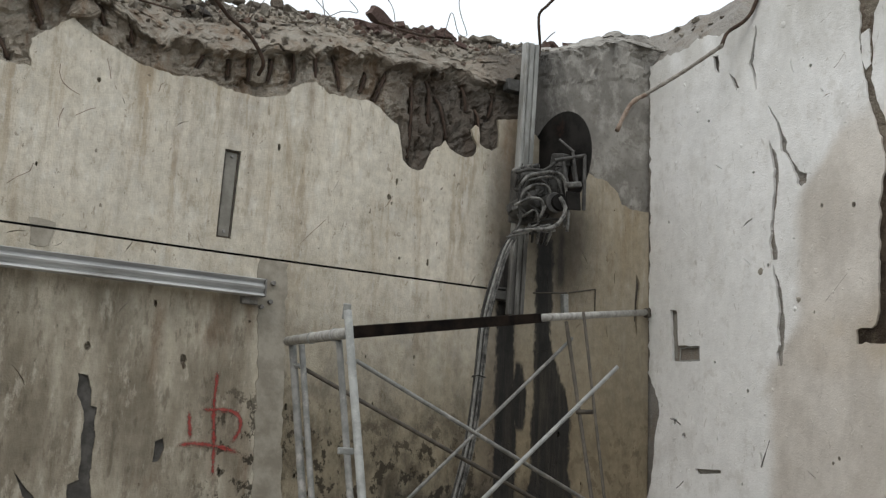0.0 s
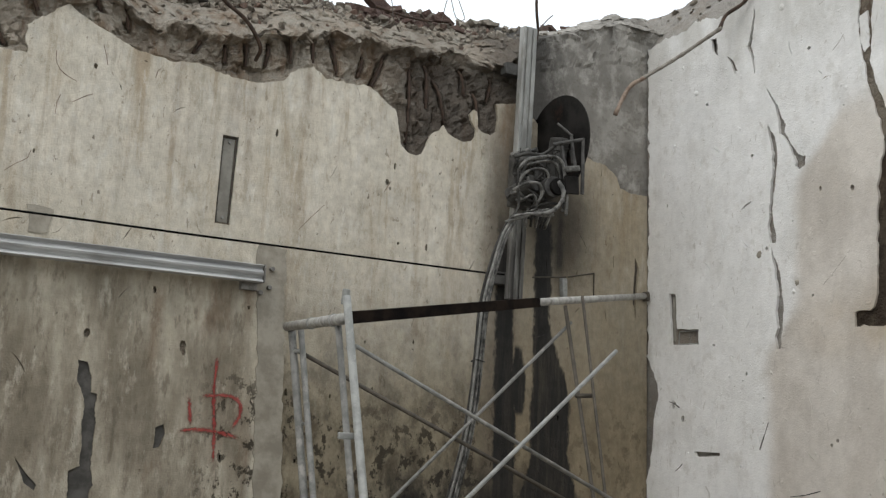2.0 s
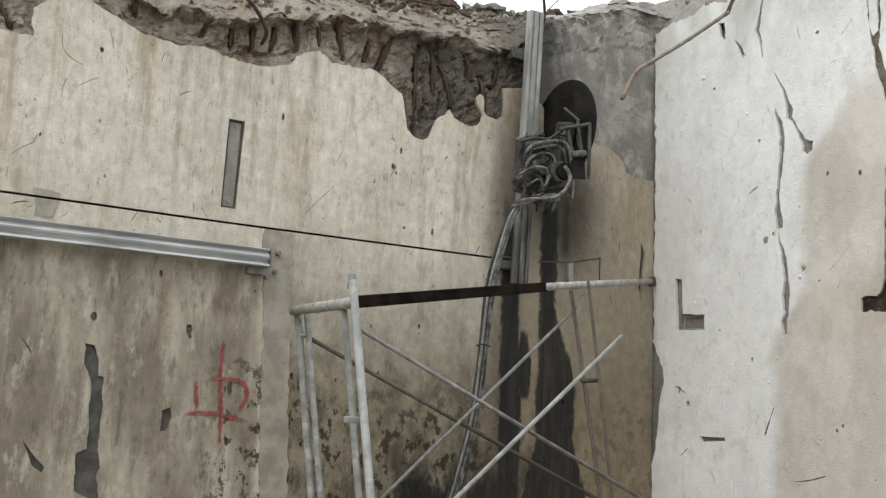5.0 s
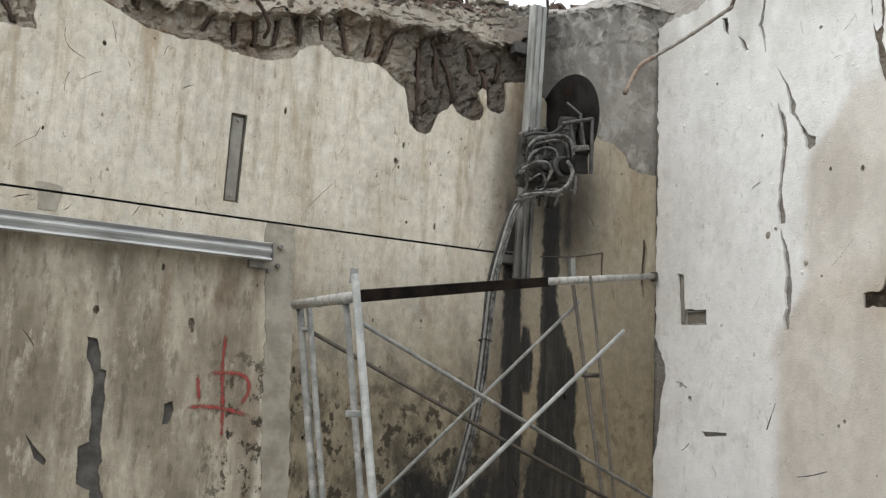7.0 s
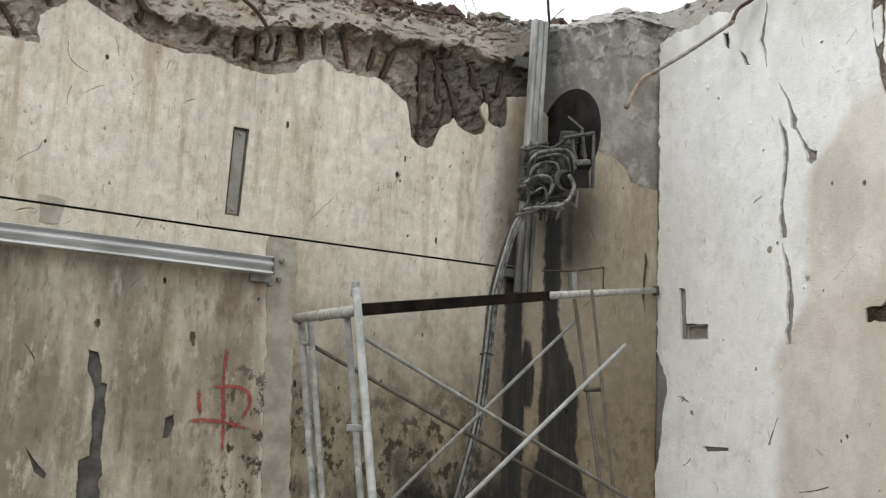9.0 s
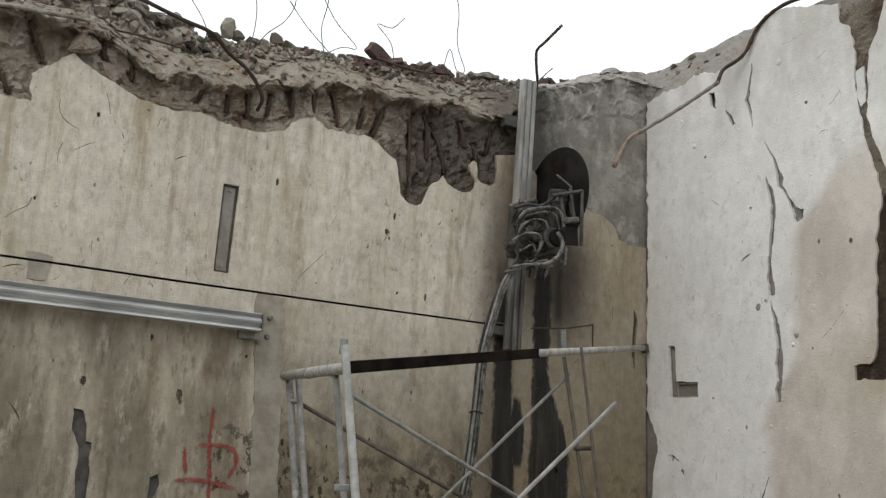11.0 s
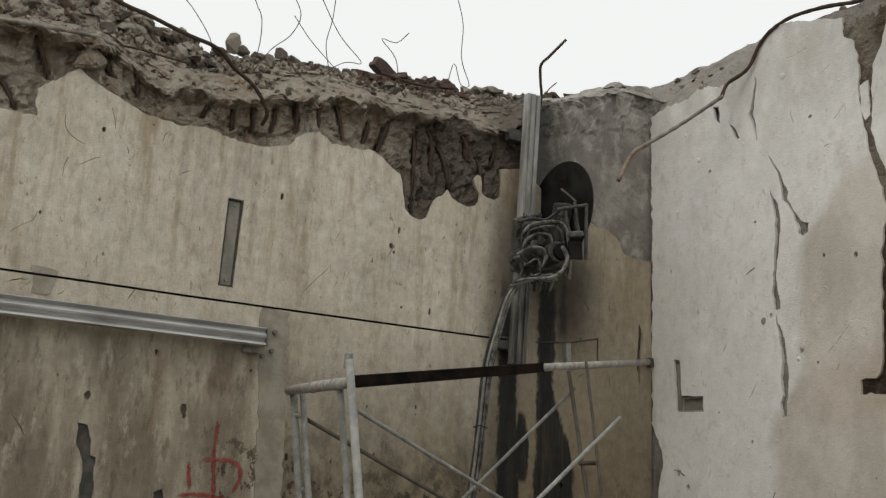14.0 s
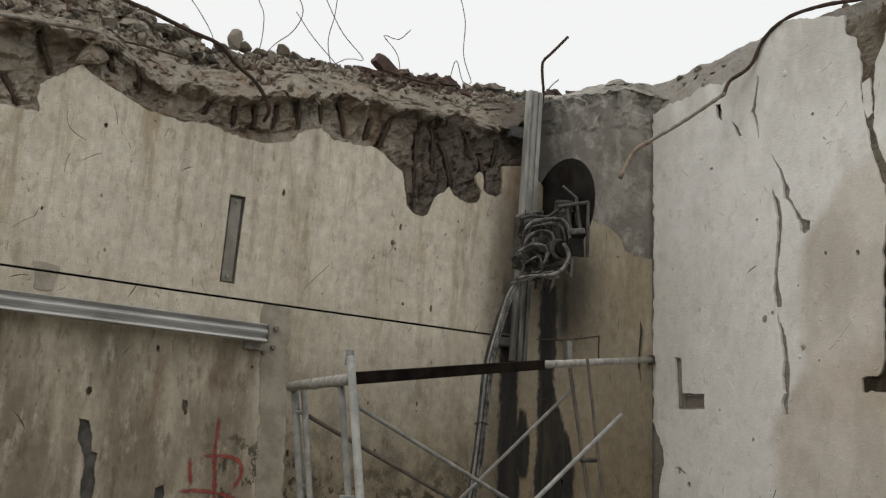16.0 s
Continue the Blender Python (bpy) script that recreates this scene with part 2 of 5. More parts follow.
def white_paint_wall():
    """Old white distemper on plaster, a bare beige field, scuffs and lumps."""
    k = Nodes("white_painted_plaster")
    y, z = k.axis(1), k.axis(2)
    wob = k.noise(3.0, 5, 0.6)
    fine = k.noise(42, 6, 0.65)
    c = k.mix(k.ramp(k.noise(1.9, 4), 0.3, 0.7), (0.69, 0.686, 0.662), (0.775, 0.772, 0.755))
    c = k.mix(k.ramp(k.noise(7, 5, 0.65, (1, 1, 0.5)), 0.5, 0.72, 0, 0.38), c, (0.50, 0.48, 0.435))
    c = k.mix(k.ramp(k.noise(13, 6, 0.7, (1, 1, 0.8), (2, 2, 6)), 0.54, 0.66, 0, 0.4), c, (0.50, 0.48, 0.435))
    c = k.mix(k.ramp(fine, 0.5, 0.75, 0, 0.25), c, (0.49, 0.465, 0.415))
    # the bare field: its edge steps in with height
    edge = k.math('ADD', y, k.math('MULTIPLY', k.math('SUBTRACT', wob, 0.5), 0.10))
    edge = k.math('ADD', edge, k.ramp(z, 1.85, 2.15, -0.02, 0.15))
    edge = k.math('ADD', edge, k.ramp(z, 2.62, 3.02, 0, 0.30))
    bare = k.math('MULTIPLY', k.ramp(edge, 3.12, 3.21, 1, 0), k.ramp(k.math('ADD', z, k.math('MULTIPLY', wob, 0.4)), 3.02, 3.32, 1, 0))
    b = k.mix(k.ramp(k.noise(3.4, 6, 0.68, (1, 1, 0.7), (0, 4, 1)), 0.38, 0.62), (0.42, 0.372, 0.312), (0.56, 0.512, 0.448))
    c = k.mix(k.math('MULTIPLY', bare, 0.76), c, b)
    halo = k.math('MULTIPLY', k.ramp(k.math('ABSOLUTE', k.math('SUBTRACT', z, 2.02)), 0.04, 0.22, 1, 0), k.ramp(y, 2.6, 3.15, 1, 0))
    c = k.mix(k.math('MULTIPLY', halo, k.ramp(wob, 0.35, 0.65, 0.15, 0.7)), c, (0.40, 0.32, 0.22))
    top = k.math('MULTIPLY', k.ramp(z, 2.9, 3.7, 0, 0.72), k.ramp(k.noise(6, 5, 0.65, (1, 1, 0.4), (1, 2, 2)), 0.3, 0.6, 0.4, 1))
    c = k.mix(top, c, (0.44, 0.425, 0.385))
    pit = k.ramp(k.noise(30, 3, 0.6, (1, 1, 1), (7, 3, 1)), 0.715, 0.75)
    c = k.mix(k.math('MULTIPLY', pit, 0.55), c, (0.28, 0.25, 0.2))
    scuff = k.ramp(k.noise(12, 4, 0.6, (1, 2.0, 0.9), (5, 5, 8), 1.8), 0.65, 0.68)
    c = k.mix(k.math('MULTIPLY', scuff, 0.45), c, (0.36, 0.33, 0.28))
    tone = k.ramp(k.noise(18, 6, 0.75, (1, 1, 0.7), (2, 7, 5)), 0.34, 0.66, 0.95, 1.04)
    patch = k.ramp(k.noise(4.5, 6, 0.7, (1, 1, 0.7), (7, 7, 1)), 0.34, 0.66, 0.97, 1.03)
    c = k.mix(1.0, c, k.math('MULTIPLY', tone, patch), 'MULTIPLY')
    h = k.math('ADD', k.math('MULTIPLY', fine, 0.6), k.math('ADD', k.noise(120, 4), k.math('MULTIPLY', k.noise(4, 3), 3.5)))
    h = k.math('ADD', h, k.math('MULTIPLY', k.ramp(k.noise(22, 2, 0.5, (1, 1, 1), (3, 8, 2)), 0.70, 0.78), 0.9))
    h = k.math('SUBTRACT', h, k.math('MULTIPLY', pit, 0.9))
    return k.done(c, 0.82, height=h, depth=0.0035, strength=0.6, spec=0.3)


def broken_concrete(name, dark, mid, light, brown=(0.20, 0.15, 0.105), dust=(0.40, 0.39, 0.365), soil_and_shade=False, relief=0.018):
    k = Nodes(name)
    big, fine = k.noise(3.2, 5, 0.6), k.noise(34, 8, 0.72)
    mid_n = k.noise(11, 6, 0.7, (1, 1, 1), (2, 0, 4))
    c = k.mix(k.ramp(big, 0.38, 0.62), dark, mid)
    c = k.mix(k.ramp(mid_n, 0.46, 0.62, 0, 0.8), c, light)
    c = k.mix(k.ramp(k.noise(7, 6, 0.65, (1.6, 1, 0.45), (4, 1, 1)), 0.50, 0.62, 0, 0.85), c, brown)
    c = k.mix(k.ramp(fine, 0.50, 0.66, 0, 0.55), c, dark)
    # pale dust settled on whatever faces up
    g = k.n.new("ShaderNodeNewGeometry")
    sep = k.n.new("ShaderNodeSeparateXYZ")
    k.l.new(g.outputs["Normal"], sep.inputs[0])
    c = k.mix(k.math('MULTIPLY', k.ramp(sep.outputs[2], 0.2, 0.8, 0, 0.7), k.ramp(mid_n, 0.38, 0.58, 0.15, 1)), c, dust)
    if soil_and_shade:
        # sodden torn wall beside the saw; a void's shade painted in at the track
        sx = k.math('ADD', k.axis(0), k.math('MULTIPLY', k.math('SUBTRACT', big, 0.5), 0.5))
        sodden_and_shade = k.math('MULTIPLY', k.ramp(sx, 1.85, 2.20), k.math('MAXIMUM', k.ramp(k.axis(2), 3.20, 3.32, 1, 0.1), k.ramp(sx, 2.45, 2.70, 0, 0.9)))
        c = k.mix(k.math('MULTIPLY', sodden_and_shade, 0.80), c, (0.065, 0.054, 0.046))
    h = k.math('ADD', k.math('MULTIPLY', fine, 1.2), k.math('ADD', k.math('MULTIPLY', mid_n, 2.2), k.math('MULTIPLY', k.noise(120, 4), 0.6)))
    return k.done(c, 0.95, height=h, depth=relief, strength=0.85, spec=0.15)


def rubble_mix():
    """Crushed concrete, with a brick fragment here and there."""
    k = Nodes("rubble_mix")
    r = k.island()
    c = k.mix(k.ramp(r, 0.0, 0.9), (0.085, 0.068, 0.052), (0.33, 0.30, 0.25))
    c = k.mix(k.ramp(r, 0.93, 0.95), c, (0.17, 0.112, 0.088))
    c = k.mix(k.ramp(k.noise(40, 6, 0.7), 0.45, 0.7, 0, 0.5), c, (0.24, 0.225, 0.20))
    return k.done(c, 0.95, height=k.noise(90, 6, 0.7), depth=0.006, strength=0.9, spec=0.2)


def chunk_stone():
    k = Nodes("concrete_lump")
    r = k.chance()
    c = k.mix(k.ramp(r, 0.0, 0.8), (0.10, 0.078, 0.058), (0.38, 0.345, 0.29))
    c = k.mix(k.ramp(r, 0.90, 0.94), c, (0.155, 0.10, 0.08))
    c = k.mix(k.ramp(k.noise(28, 7, 0.7), 0.42, 0.68, 0, 0.6), c, (0.27, 0.245, 0.21))
    return k.done(c, 0.95, height=k.noise(60, 7, 0.7), depth=0.010, strength=0.9, spec=0.2)


def metal(name, a, b, rough, metalness, scale=18, stain=None, amount=0.5, stretch=(1, 1, 1)):
    k = Nodes(name)
    n = k.noise(scale, 6, 0.65, stretch)
    c = k.mix(k.ramp(n, 0.35, 0.65), a, b)
    if stain:
        c = k.mix(k.ramp(k.noise(scale * 0.6, 6, 0.7, stretch, (3, 1, 2)), 0.52, 0.66, 0, amount), c, stain)
    return k.done(c, k.ramp(n, 0.3, 0.7, rough - 0.1, rough + 0.12), metalness, height=k.noise(scale * 8, 4), depth=0.001, strength=0.5, spec=0.4)


def plain(name, a, b, rough=0.75, scale=20, depth=0.002, spec=0.35):
    k = Nodes(name)
    n = k.noise(scale, 6, 0.65)
    return k.done(k.mix(k.ramp(n, 0.35, 0.65), a, b), rough, height=k.noise(scale * 4, 5), depth=depth, strength=0.6, spec=spec)


M_RAW = raw_plaster()
M_WHITE = white_paint_wall()
M_CORE = broken_concrete("exposed_concrete", (0.225, 0.19, 0.15), (0.345, 0.30, 0.243), (0.42, 0.385, 0.325), (0.22, 0.158, 0.108), dust=(0.262, 0.244, 0.208), soil_and_shade=True, relief=0.014)
M_MOUND = broken_concrete("dusty_concrete", (0.20, 0.185, 0.165), (0.265, 0.25, 0.225), (0.32, 0.305, 0.28), (0.22, 0.19, 0.155), dust=(0.26, 0.246, 0.222), relief=0.009)
M_MORTAR = broken_concrete("damp_brown_mortar", (0.035, 0.027, 0.02), (0.065, 0.05, 0.037), (0.10, 0.078, 0.057), (0.05, 0.035, 0.025), dust=(0.10, 0.08, 0.06))
M_GREYMORTAR = broken_concrete("grey_brown_mortar", (0.105, 0.088, 0.068), (0.185, 0.16, 0.126), (0.25, 0.225, 0.185), (0.085, 0.06, 0.042), dust=(0.18, 0.16, 0.13), relief=0.010)


def smooth_concrete():
    """Bare cast concrete in the corner: cloudy grey, darker beside the saw track."""
    k = Nodes("corner_concrete")
    big, mid_n, fine = k.noise(2.6, 4, 0.6), k.noise(8, 6, 0.68, (1, 1, 0.7), (2, 0, 4)), k.noise(45, 6, 0.7)
    # greys lifted a little to stand for the dust haze hanging there
    c = k.mix(k.ramp(big, 0.36, 0.64), (0.185, 0.174, 0.155), (0.325, 0.31, 0.28))
    c = k.mix(k.ramp(mid_n, 0.48, 0.64, 0, 0.6), c, (0.40, 0.385, 0.35))
    c = k.mix(k.ramp(k.noise(12, 6, 0.7, (1, 1, 1.4), (5, 1, 1)), 0.52, 0.64, 0, 0.5), c, (0.13, 0.115, 0.095))
    c = k.mix(k.ramp(fine, 0.52, 0.7, 0, 0.4), c, (0.12, 0.112, 0.10))
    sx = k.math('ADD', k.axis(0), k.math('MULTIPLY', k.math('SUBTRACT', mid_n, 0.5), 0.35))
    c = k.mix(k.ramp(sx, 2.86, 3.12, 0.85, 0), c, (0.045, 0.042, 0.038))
    h = k.math('ADD', k.math('MULTIPLY', fine, 0.8), k.math('ADD', mid_n, k.math('MULTIPLY', k.noise(120, 4), 0.5)))
    return k.done(c, 0.93, height=h, depth=0.004, strength=0.7, spec=0.15)


M_CORNER = smooth_concrete()
M_RUBBLE = rubble_mix()
M_CHUNK = chunk_stone()
M_BRICK = plain("broken_brick", (0.075, 0.05, 0.043), (0.15, 0.10, 0.083), 0.95, 26, 0.006)
M_EARTH = plain("trampled_rubble_ground", (0.20, 0.18, 0.15), (0.32, 0.29, 0.25), 0.95, 6, 0.02)
M_CEMENT = plain("grey_cement_render", (0.245, 0.222, 0.18), (0.36, 0.33, 0.272), 0.92, 11, 0.004)
M_DARK = plain("dark_grey_mortar", (0.058, 0.055, 0.050), (0.115, 0.109, 0.099), 0.9, 14)
M_PLATE = plain("weathered_grey_plate", (0.195, 0.183, 0.155), (0.27, 0.257, 0.222), 0.7, 14)
M_GALV = metal("galvanised_steel", (0.34, 0.342, 0.335), (0.52, 0.522, 0.51), 0.45, 0.35, 10, (0.20, 0.185, 0.16), 0.55, (0.25, 1, 1))


def track_metal():
    """Aluminium, smeared with wet slurry below the saw."""
    k = Nodes("scuffed_aluminium")
    n = k.noise(14, 6, 0.65, (1, 1, 0.25))
    c = k.mix(k.ramp(n, 0.35, 0.65), (0.215, 0.216, 0.203), (0.36, 0.36, 0.338))
    c = k.mix(k.ramp(k.noise(9, 6, 0.7, (1, 1, 0.25), (3, 1, 2)), 0.48, 0.62, 0, 0.8), c, (0.17, 0.16, 0.14))
    z = k.math('ADD', k.axis(2), k.math('MULTIPLY', n, 0.3))
    slurry = k.math('MULTIPLY', k.ramp(z, 2.55, 2.75, 1, 0), k.ramp(k.noise(22, 5, 0.7, (1, 1, 0.12)), 0.42, 0.60, 0.97, 0.55))
    c = k.mix(slurry, c, (0.05, 0.047, 0.043))
    return k.done(c, 0.5, k.math('MULTIPLY', k.math('SUBTRACT', 1.0, slurry), 0.15), height=k.noise(100, 4), depth=0.001, strength=0.5)


M_TRACK = track_metal()
M_TUBE = metal("dull_grey_painted_tube", (0.125, 0.125, 0.115), (0.215, 0.213, 0.198), 0.65, 0.0, 24, (0.36, 0.345, 0.31), 0.6)
M_POST = metal("pale_painted_tube", (0.20, 0.205, 0.193), (0.305, 0.31, 0.293), 0.55, 0.0, 24, (0.42, 0.41, 0.375), 0.55)
M_SPLASHED = metal("plaster_splashed_tube", (0.27, 0.265, 0.245), (0.44, 0.43, 0.40), 0.7, 0.0, 26, (0.15, 0.14, 0.12), 0.6)
M_BLACK = plain("black_rubbed_paint", (0.0035, 0.003, 0.003), (0.020, 0.0135, 0.010), 0.85, 9, spec=0.08)
M_BRACE = metal("brown_rusted_tube", (0.05, 0.043, 0.034), (0.098, 0.085, 0.067), 0.8, 0.0, 22)
M_RUST = metal("rusty_rebar", (0.040, 0.027, 0.020), (0.085, 0.055, 0.039), 0.9, 0.05, 40)
M_PALE_RUST = metal("pale_rusted_bar", (0.14, 0.093, 0.066), (0.27, 0.215, 0.17), 0.85, 0.0, 20)
M_SHAFT = metal("weathered_brown_bar", (0.15, 0.135, 0.112), (0.30, 0.28, 0.245), 0.8, 0.0, 26, (0.13, 0.085, 0.06), 0.6)
M_WIRE = metal("dark_binding_wire", (0.13, 0.11, 0.10), (0.20, 0.18, 0.165), 0.7, 0.3, 30)
M_CABLE = plain("black_rubber_cable", (0.006, 0.006, 0.006), (0.012, 0.012, 0.011), 0.95, spec=0.05)
M_HOSE = plain("dusty_grey_hose", (0.035, 0.034, 0.031), (0.20, 0.195, 0.18), 0.6, 26)
M_HOSE_DARK = plain("wet_dark_hose", (0.022, 0.021, 0.019), (0.07, 0.068, 0.062), 0.6, 14, spec=0.15)
M_BLADE = metal("wet_dark_saw_steel", (0.008, 0.0075, 0.007), (0.026, 0.024, 0.022), 0.7, 0.1, 10, (0.035, 0.020, 0.015), 0.6)
M_BLADE.node_tree.nodes["Principled BSDF"].inputs["Specular IOR Level"].default_value = 0.08
M_MOTOR = metal("slurry_grey_casting", (0.028, 0.026, 0.024), (0.10, 0.097, 0.09), 0.6, 0.2, 16, (0.05, 0.045, 0.04), 0.6)
M_GREEN_STEEL = metal("bolt_steel", (0.16, 0.15, 0.14), (0.3, 0.29, 0.27), 0.5, 0.6, 40)


# ---- mesh helpers ----
def part(name, geo, material, parent=None, label="", smooth=False):
    """Links a mesh (a bmesh, or verts and faces) as one object, under a thing or a part."""
    me = bpy.data.meshes.new(name)
    if isinstance(geo, tuple):
        me.from_pydata([tuple(v) for v in geo[0]], [], geo[1])
    else:
        geo.to_mesh(me)
        geo.free()
    me.materials.append(material)
    if smooth:
        me.polygons.foreach_set("use_smooth", [True] * len(me.polygons))
    ob = new(name, me)
    if parent:
        ob.parent = parent
    if label:
        tagged(ob, label)
    return ob


def spline(points, step=0.02):
    """A smooth line through points."""
    p = [Vector(q) for q in points]
    p = [p[0] * 2 - p[1]] + p + [p[-1] * 2 - p[-2]]
    out = []
    for a, b, c, d in zip(p, p[1:], p[2:], p[3:]):
        n = max(1, int((c - b).length / step))
        for i in range(n):
            t = i / n
            out.append(0.5 * ((2 * b) + (c - a) * t + (2 * a - 5 * b + 4 * c - d) * t * t + (3 * b - a - 3 * c + d) * t ** 3))
    return out + [p[-2]]


def tube(points, radius, sides=8, smooth=True, step=0.02, wobble=0.0, end=None):
    """A closed round bar along a line; end: the radius at its far end."""
    line = spline(points, step) if smooth else [Vector(q) for q in points]
    verts, faces = [], []
    side = None
    for i, p in enumerate(line):
        d = (line[min(i + 1, len(line) - 1)] - line[max(i - 1, 0)]).normalized()
        if side is None:
            side = d.orthogonal().normalized()
        side = (side - d * side.dot(d)).normalized()
        up = d.cross(side)
        r = radius + ((end - radius) * i / max(1, len(line) - 1) if end else 0)
        r *= 1 + wobble * noise.noise(p * 60)
        for j in range(sides):
            a = 2 * math.pi * j / sides
            verts.append(p + side * (r * math.cos(a)) + up * (r * math.sin(a)))
    n = len(line)
    for i in range(n - 1):
        for j in range(sides):
            k = (j + 1) % sides
            faces.append((i * sides + j, i * sides + k, (i + 1) * sides + k, (i + 1) * sides + j))
    faces.append(tuple(range(sides))[::-1])
    faces.append(tuple(range((n - 1) * sides, n * sides)))
    return verts, faces


def block(size, m=None, bevel=0.004):
    """A bevelled block of that size, centred, put in place by m."""
    bm = bmesh.new()
    bmesh.ops.create_cube(bm, size=1, matrix=Matrix.Diagonal((*size, 1)))
    if bevel:
        bmesh.ops.bevel(bm, geom=bm.edges[:], offset=bevel, segments=2, affect='EDGES', profile=0.5)
    if m:
        bm.transform(m)
    return bm


def drum(radius, depth, m, sides=28, bevel=0.004):
    """A bevelled round drum along its own z, put in place by m."""
    bm = bmesh.new()
    bmesh.ops.create_cone(bm, cap_ends=True, segments=sides, radius1=radius, radius2=radius, depth=depth)
    if bevel:
        rims = [e for e in bm.edges if abs(e.verts[0].co.z - e.verts[1].co.z) < 1e-6]
        bmesh.ops.bevel(bm, geom=rims, offset=bevel, segments=2, affect='EDGES', profile=0.5)
    bm.transform(m)
    return bm


def extrude_profile(profile, a, b, side, out):
    """A straight bar from a to b with a closed profile of (along side, along out)."""
    a, b, side, out = Vector(a), Vector(b), Vector(side), Vector(out)
    n = len(profile)
    verts = [e + side * u + out * v for e in (a, b) for u, v in profile]
    faces = [(i, (i + 1) % n, n + (i + 1) % n, n + i) for i in range(n)]
    faces += [tuple(range(n))[::-1], tuple(range(n, 2 * n))]
    bm = bmesh.new()
    vs = [bm.verts.new(v) for v in verts]
    for f in faces:
        bm.faces.new([vs[i] for i in f])
    bmesh.ops.recalc_face_normals(bm, faces=bm.faces[:])
    return bm


def jag(loop, step=0.018, amp=0.010, seed=0.0, closed=True):
    """A broken outline: the loop cut short and shaken sideways."""
    out = []
    pairs = list(zip(loop, loop[1:] + loop[:1])) if closed else list(zip(loop, loop[1:]))
    for (ax, az), (bx, bz) in pairs:
        n = max(1, int(math.hypot(bx - ax, bz - az) / step))
        for i in range(n):
            t = i / n
            x, z = ax + (bx - ax) * t, az + (bz - az) * t
            p = Vector((x * 22, z * 22, seed))
            q = p * 2.9
            out.append((x + amp * (noise.noise(p) + 0.6 * noise.noise(q)), z + amp * (noise.noise(p + Vector((31, 7, 3))) + 0.6 * noise.noise(q + Vector((5, 9, 1))))))
    if not closed:
        out.append(loop[-1])
    return out


def inside(p, loop):
    x, z = p
    hit = False
    for (ax, az), (bx, bz) in zip(loop, loop[1:] + loop[:1]):
        if (az > z) != (bz > z) and x < (bx - ax) * (z - az) / (bz - az) + ax:
            hit = not hit
    return hit


def sheet(outer, holes, place, thick):
    """A slab with a broken outline and holes cut right through. place(u, z, depth) gives the point in the room."""
    loops = [outer] + holes
    pts, edges = [], []
    for lp in loops:
        base = len(pts)
        pts += [Vector(p) for p in lp]
        edges += [(base + i, base + (i + 1) % len(lp)) for i in range(len(lp))]
    vs, es, fs, *_ = delaunay_2d_cdt(pts, edges, [], 0, 1e-6)
    keep = []
    for f in fs:
        c = (sum(vs[i].x for i in f) / 3, sum(vs[i].y for i in f) / 3)
        if inside(c, outer) and not any(inside(c, h) for h in holes):
            keep.append(tuple(f))
    n = len(vs)
    verts = [place(v.x, v.y, 0.0) for v in vs] + [place(v.x, v.y, thick) for v in vs]
    count = {}
    for f in keep:
        for a, b in zip(f, f[1:] + f[:1]):
            count[(a, b)] = count.get((a, b), 0) + 1
    faces = list(keep) + [tuple(i + n for i in f[::-1]) for f in keep]
    for a, b in count:
        if (b, a) not in count:
            faces.append((b, a, a + n, b + n))
    bm = bmesh.new()
    made = [bm.verts.new(v) for v in verts]
    for f in faces:
        try:
            bm.faces.new([made[i] for i in f])
        except ValueError:
            pass
    loose = [v for v in bm.verts if not v.link_faces]
    bmesh.ops.delete(bm, geom=loose, context='VERTS')
    bmesh.ops.recalc_face_normals(bm, faces=bm.faces[:])
    return bm


def level(table, x):
    """Height at x by straight steps of a table of (x, height)."""
    if x <= table[0][0]:
        return table[0][1]
    for (a, h), (b, k) in zip(table, table[1:]):
        if x <= b:
            return h + (k - h) * (x - a) / (b - a)
    return table[-1][1]


def rough(p, f, octaves=4):
    """Ridged, lumpy noise about zero."""
    s, amp = 0.0, 1.0
    for _ in range(octaves):
        s += amp * noise.noise(p * f)
        f, amp = f * 2.1, amp * 0.55
    return s


def lump(seed, flat=1.0, count=15):
    """An angular lump of broken masonry, about 1 across."""
    r = random.Random(seed)
    bm = bmesh.new()
    for _ in range(count):
        v = Vector((r.gauss(0, 1), r.gauss(0, 1), r.gauss(0, 1))).normalized() * r.uniform(0.36, 0.52)
        bm.verts.new((v.x, v.y * r.uniform(0.7, 1), v.z * flat))
    res = bmesh.ops.convex_hull(bm, input=bm.verts[:])
    bmesh.ops.delete(bm, geom=[v for v in bm.verts if not v.link_faces], context='VERTS')
    bmesh.ops.subdivide_edges(bm, edges=bm.edges[:], cuts=2, use_grid_fill=True)
    bmesh.ops.triangulate(bm, faces=bm.faces[:])
    for v in bm.verts:
        v.co *= 1 + 0.13 * noise.noise(v.co * 3.0 + Vector((seed, 0, 0))) + 0.09 * noise.noise(v.co * 8.0 + Vector((0, seed, 0)))
    bmesh.ops.recalc_face_normals(bm, faces=bm.faces[:])
    return bm


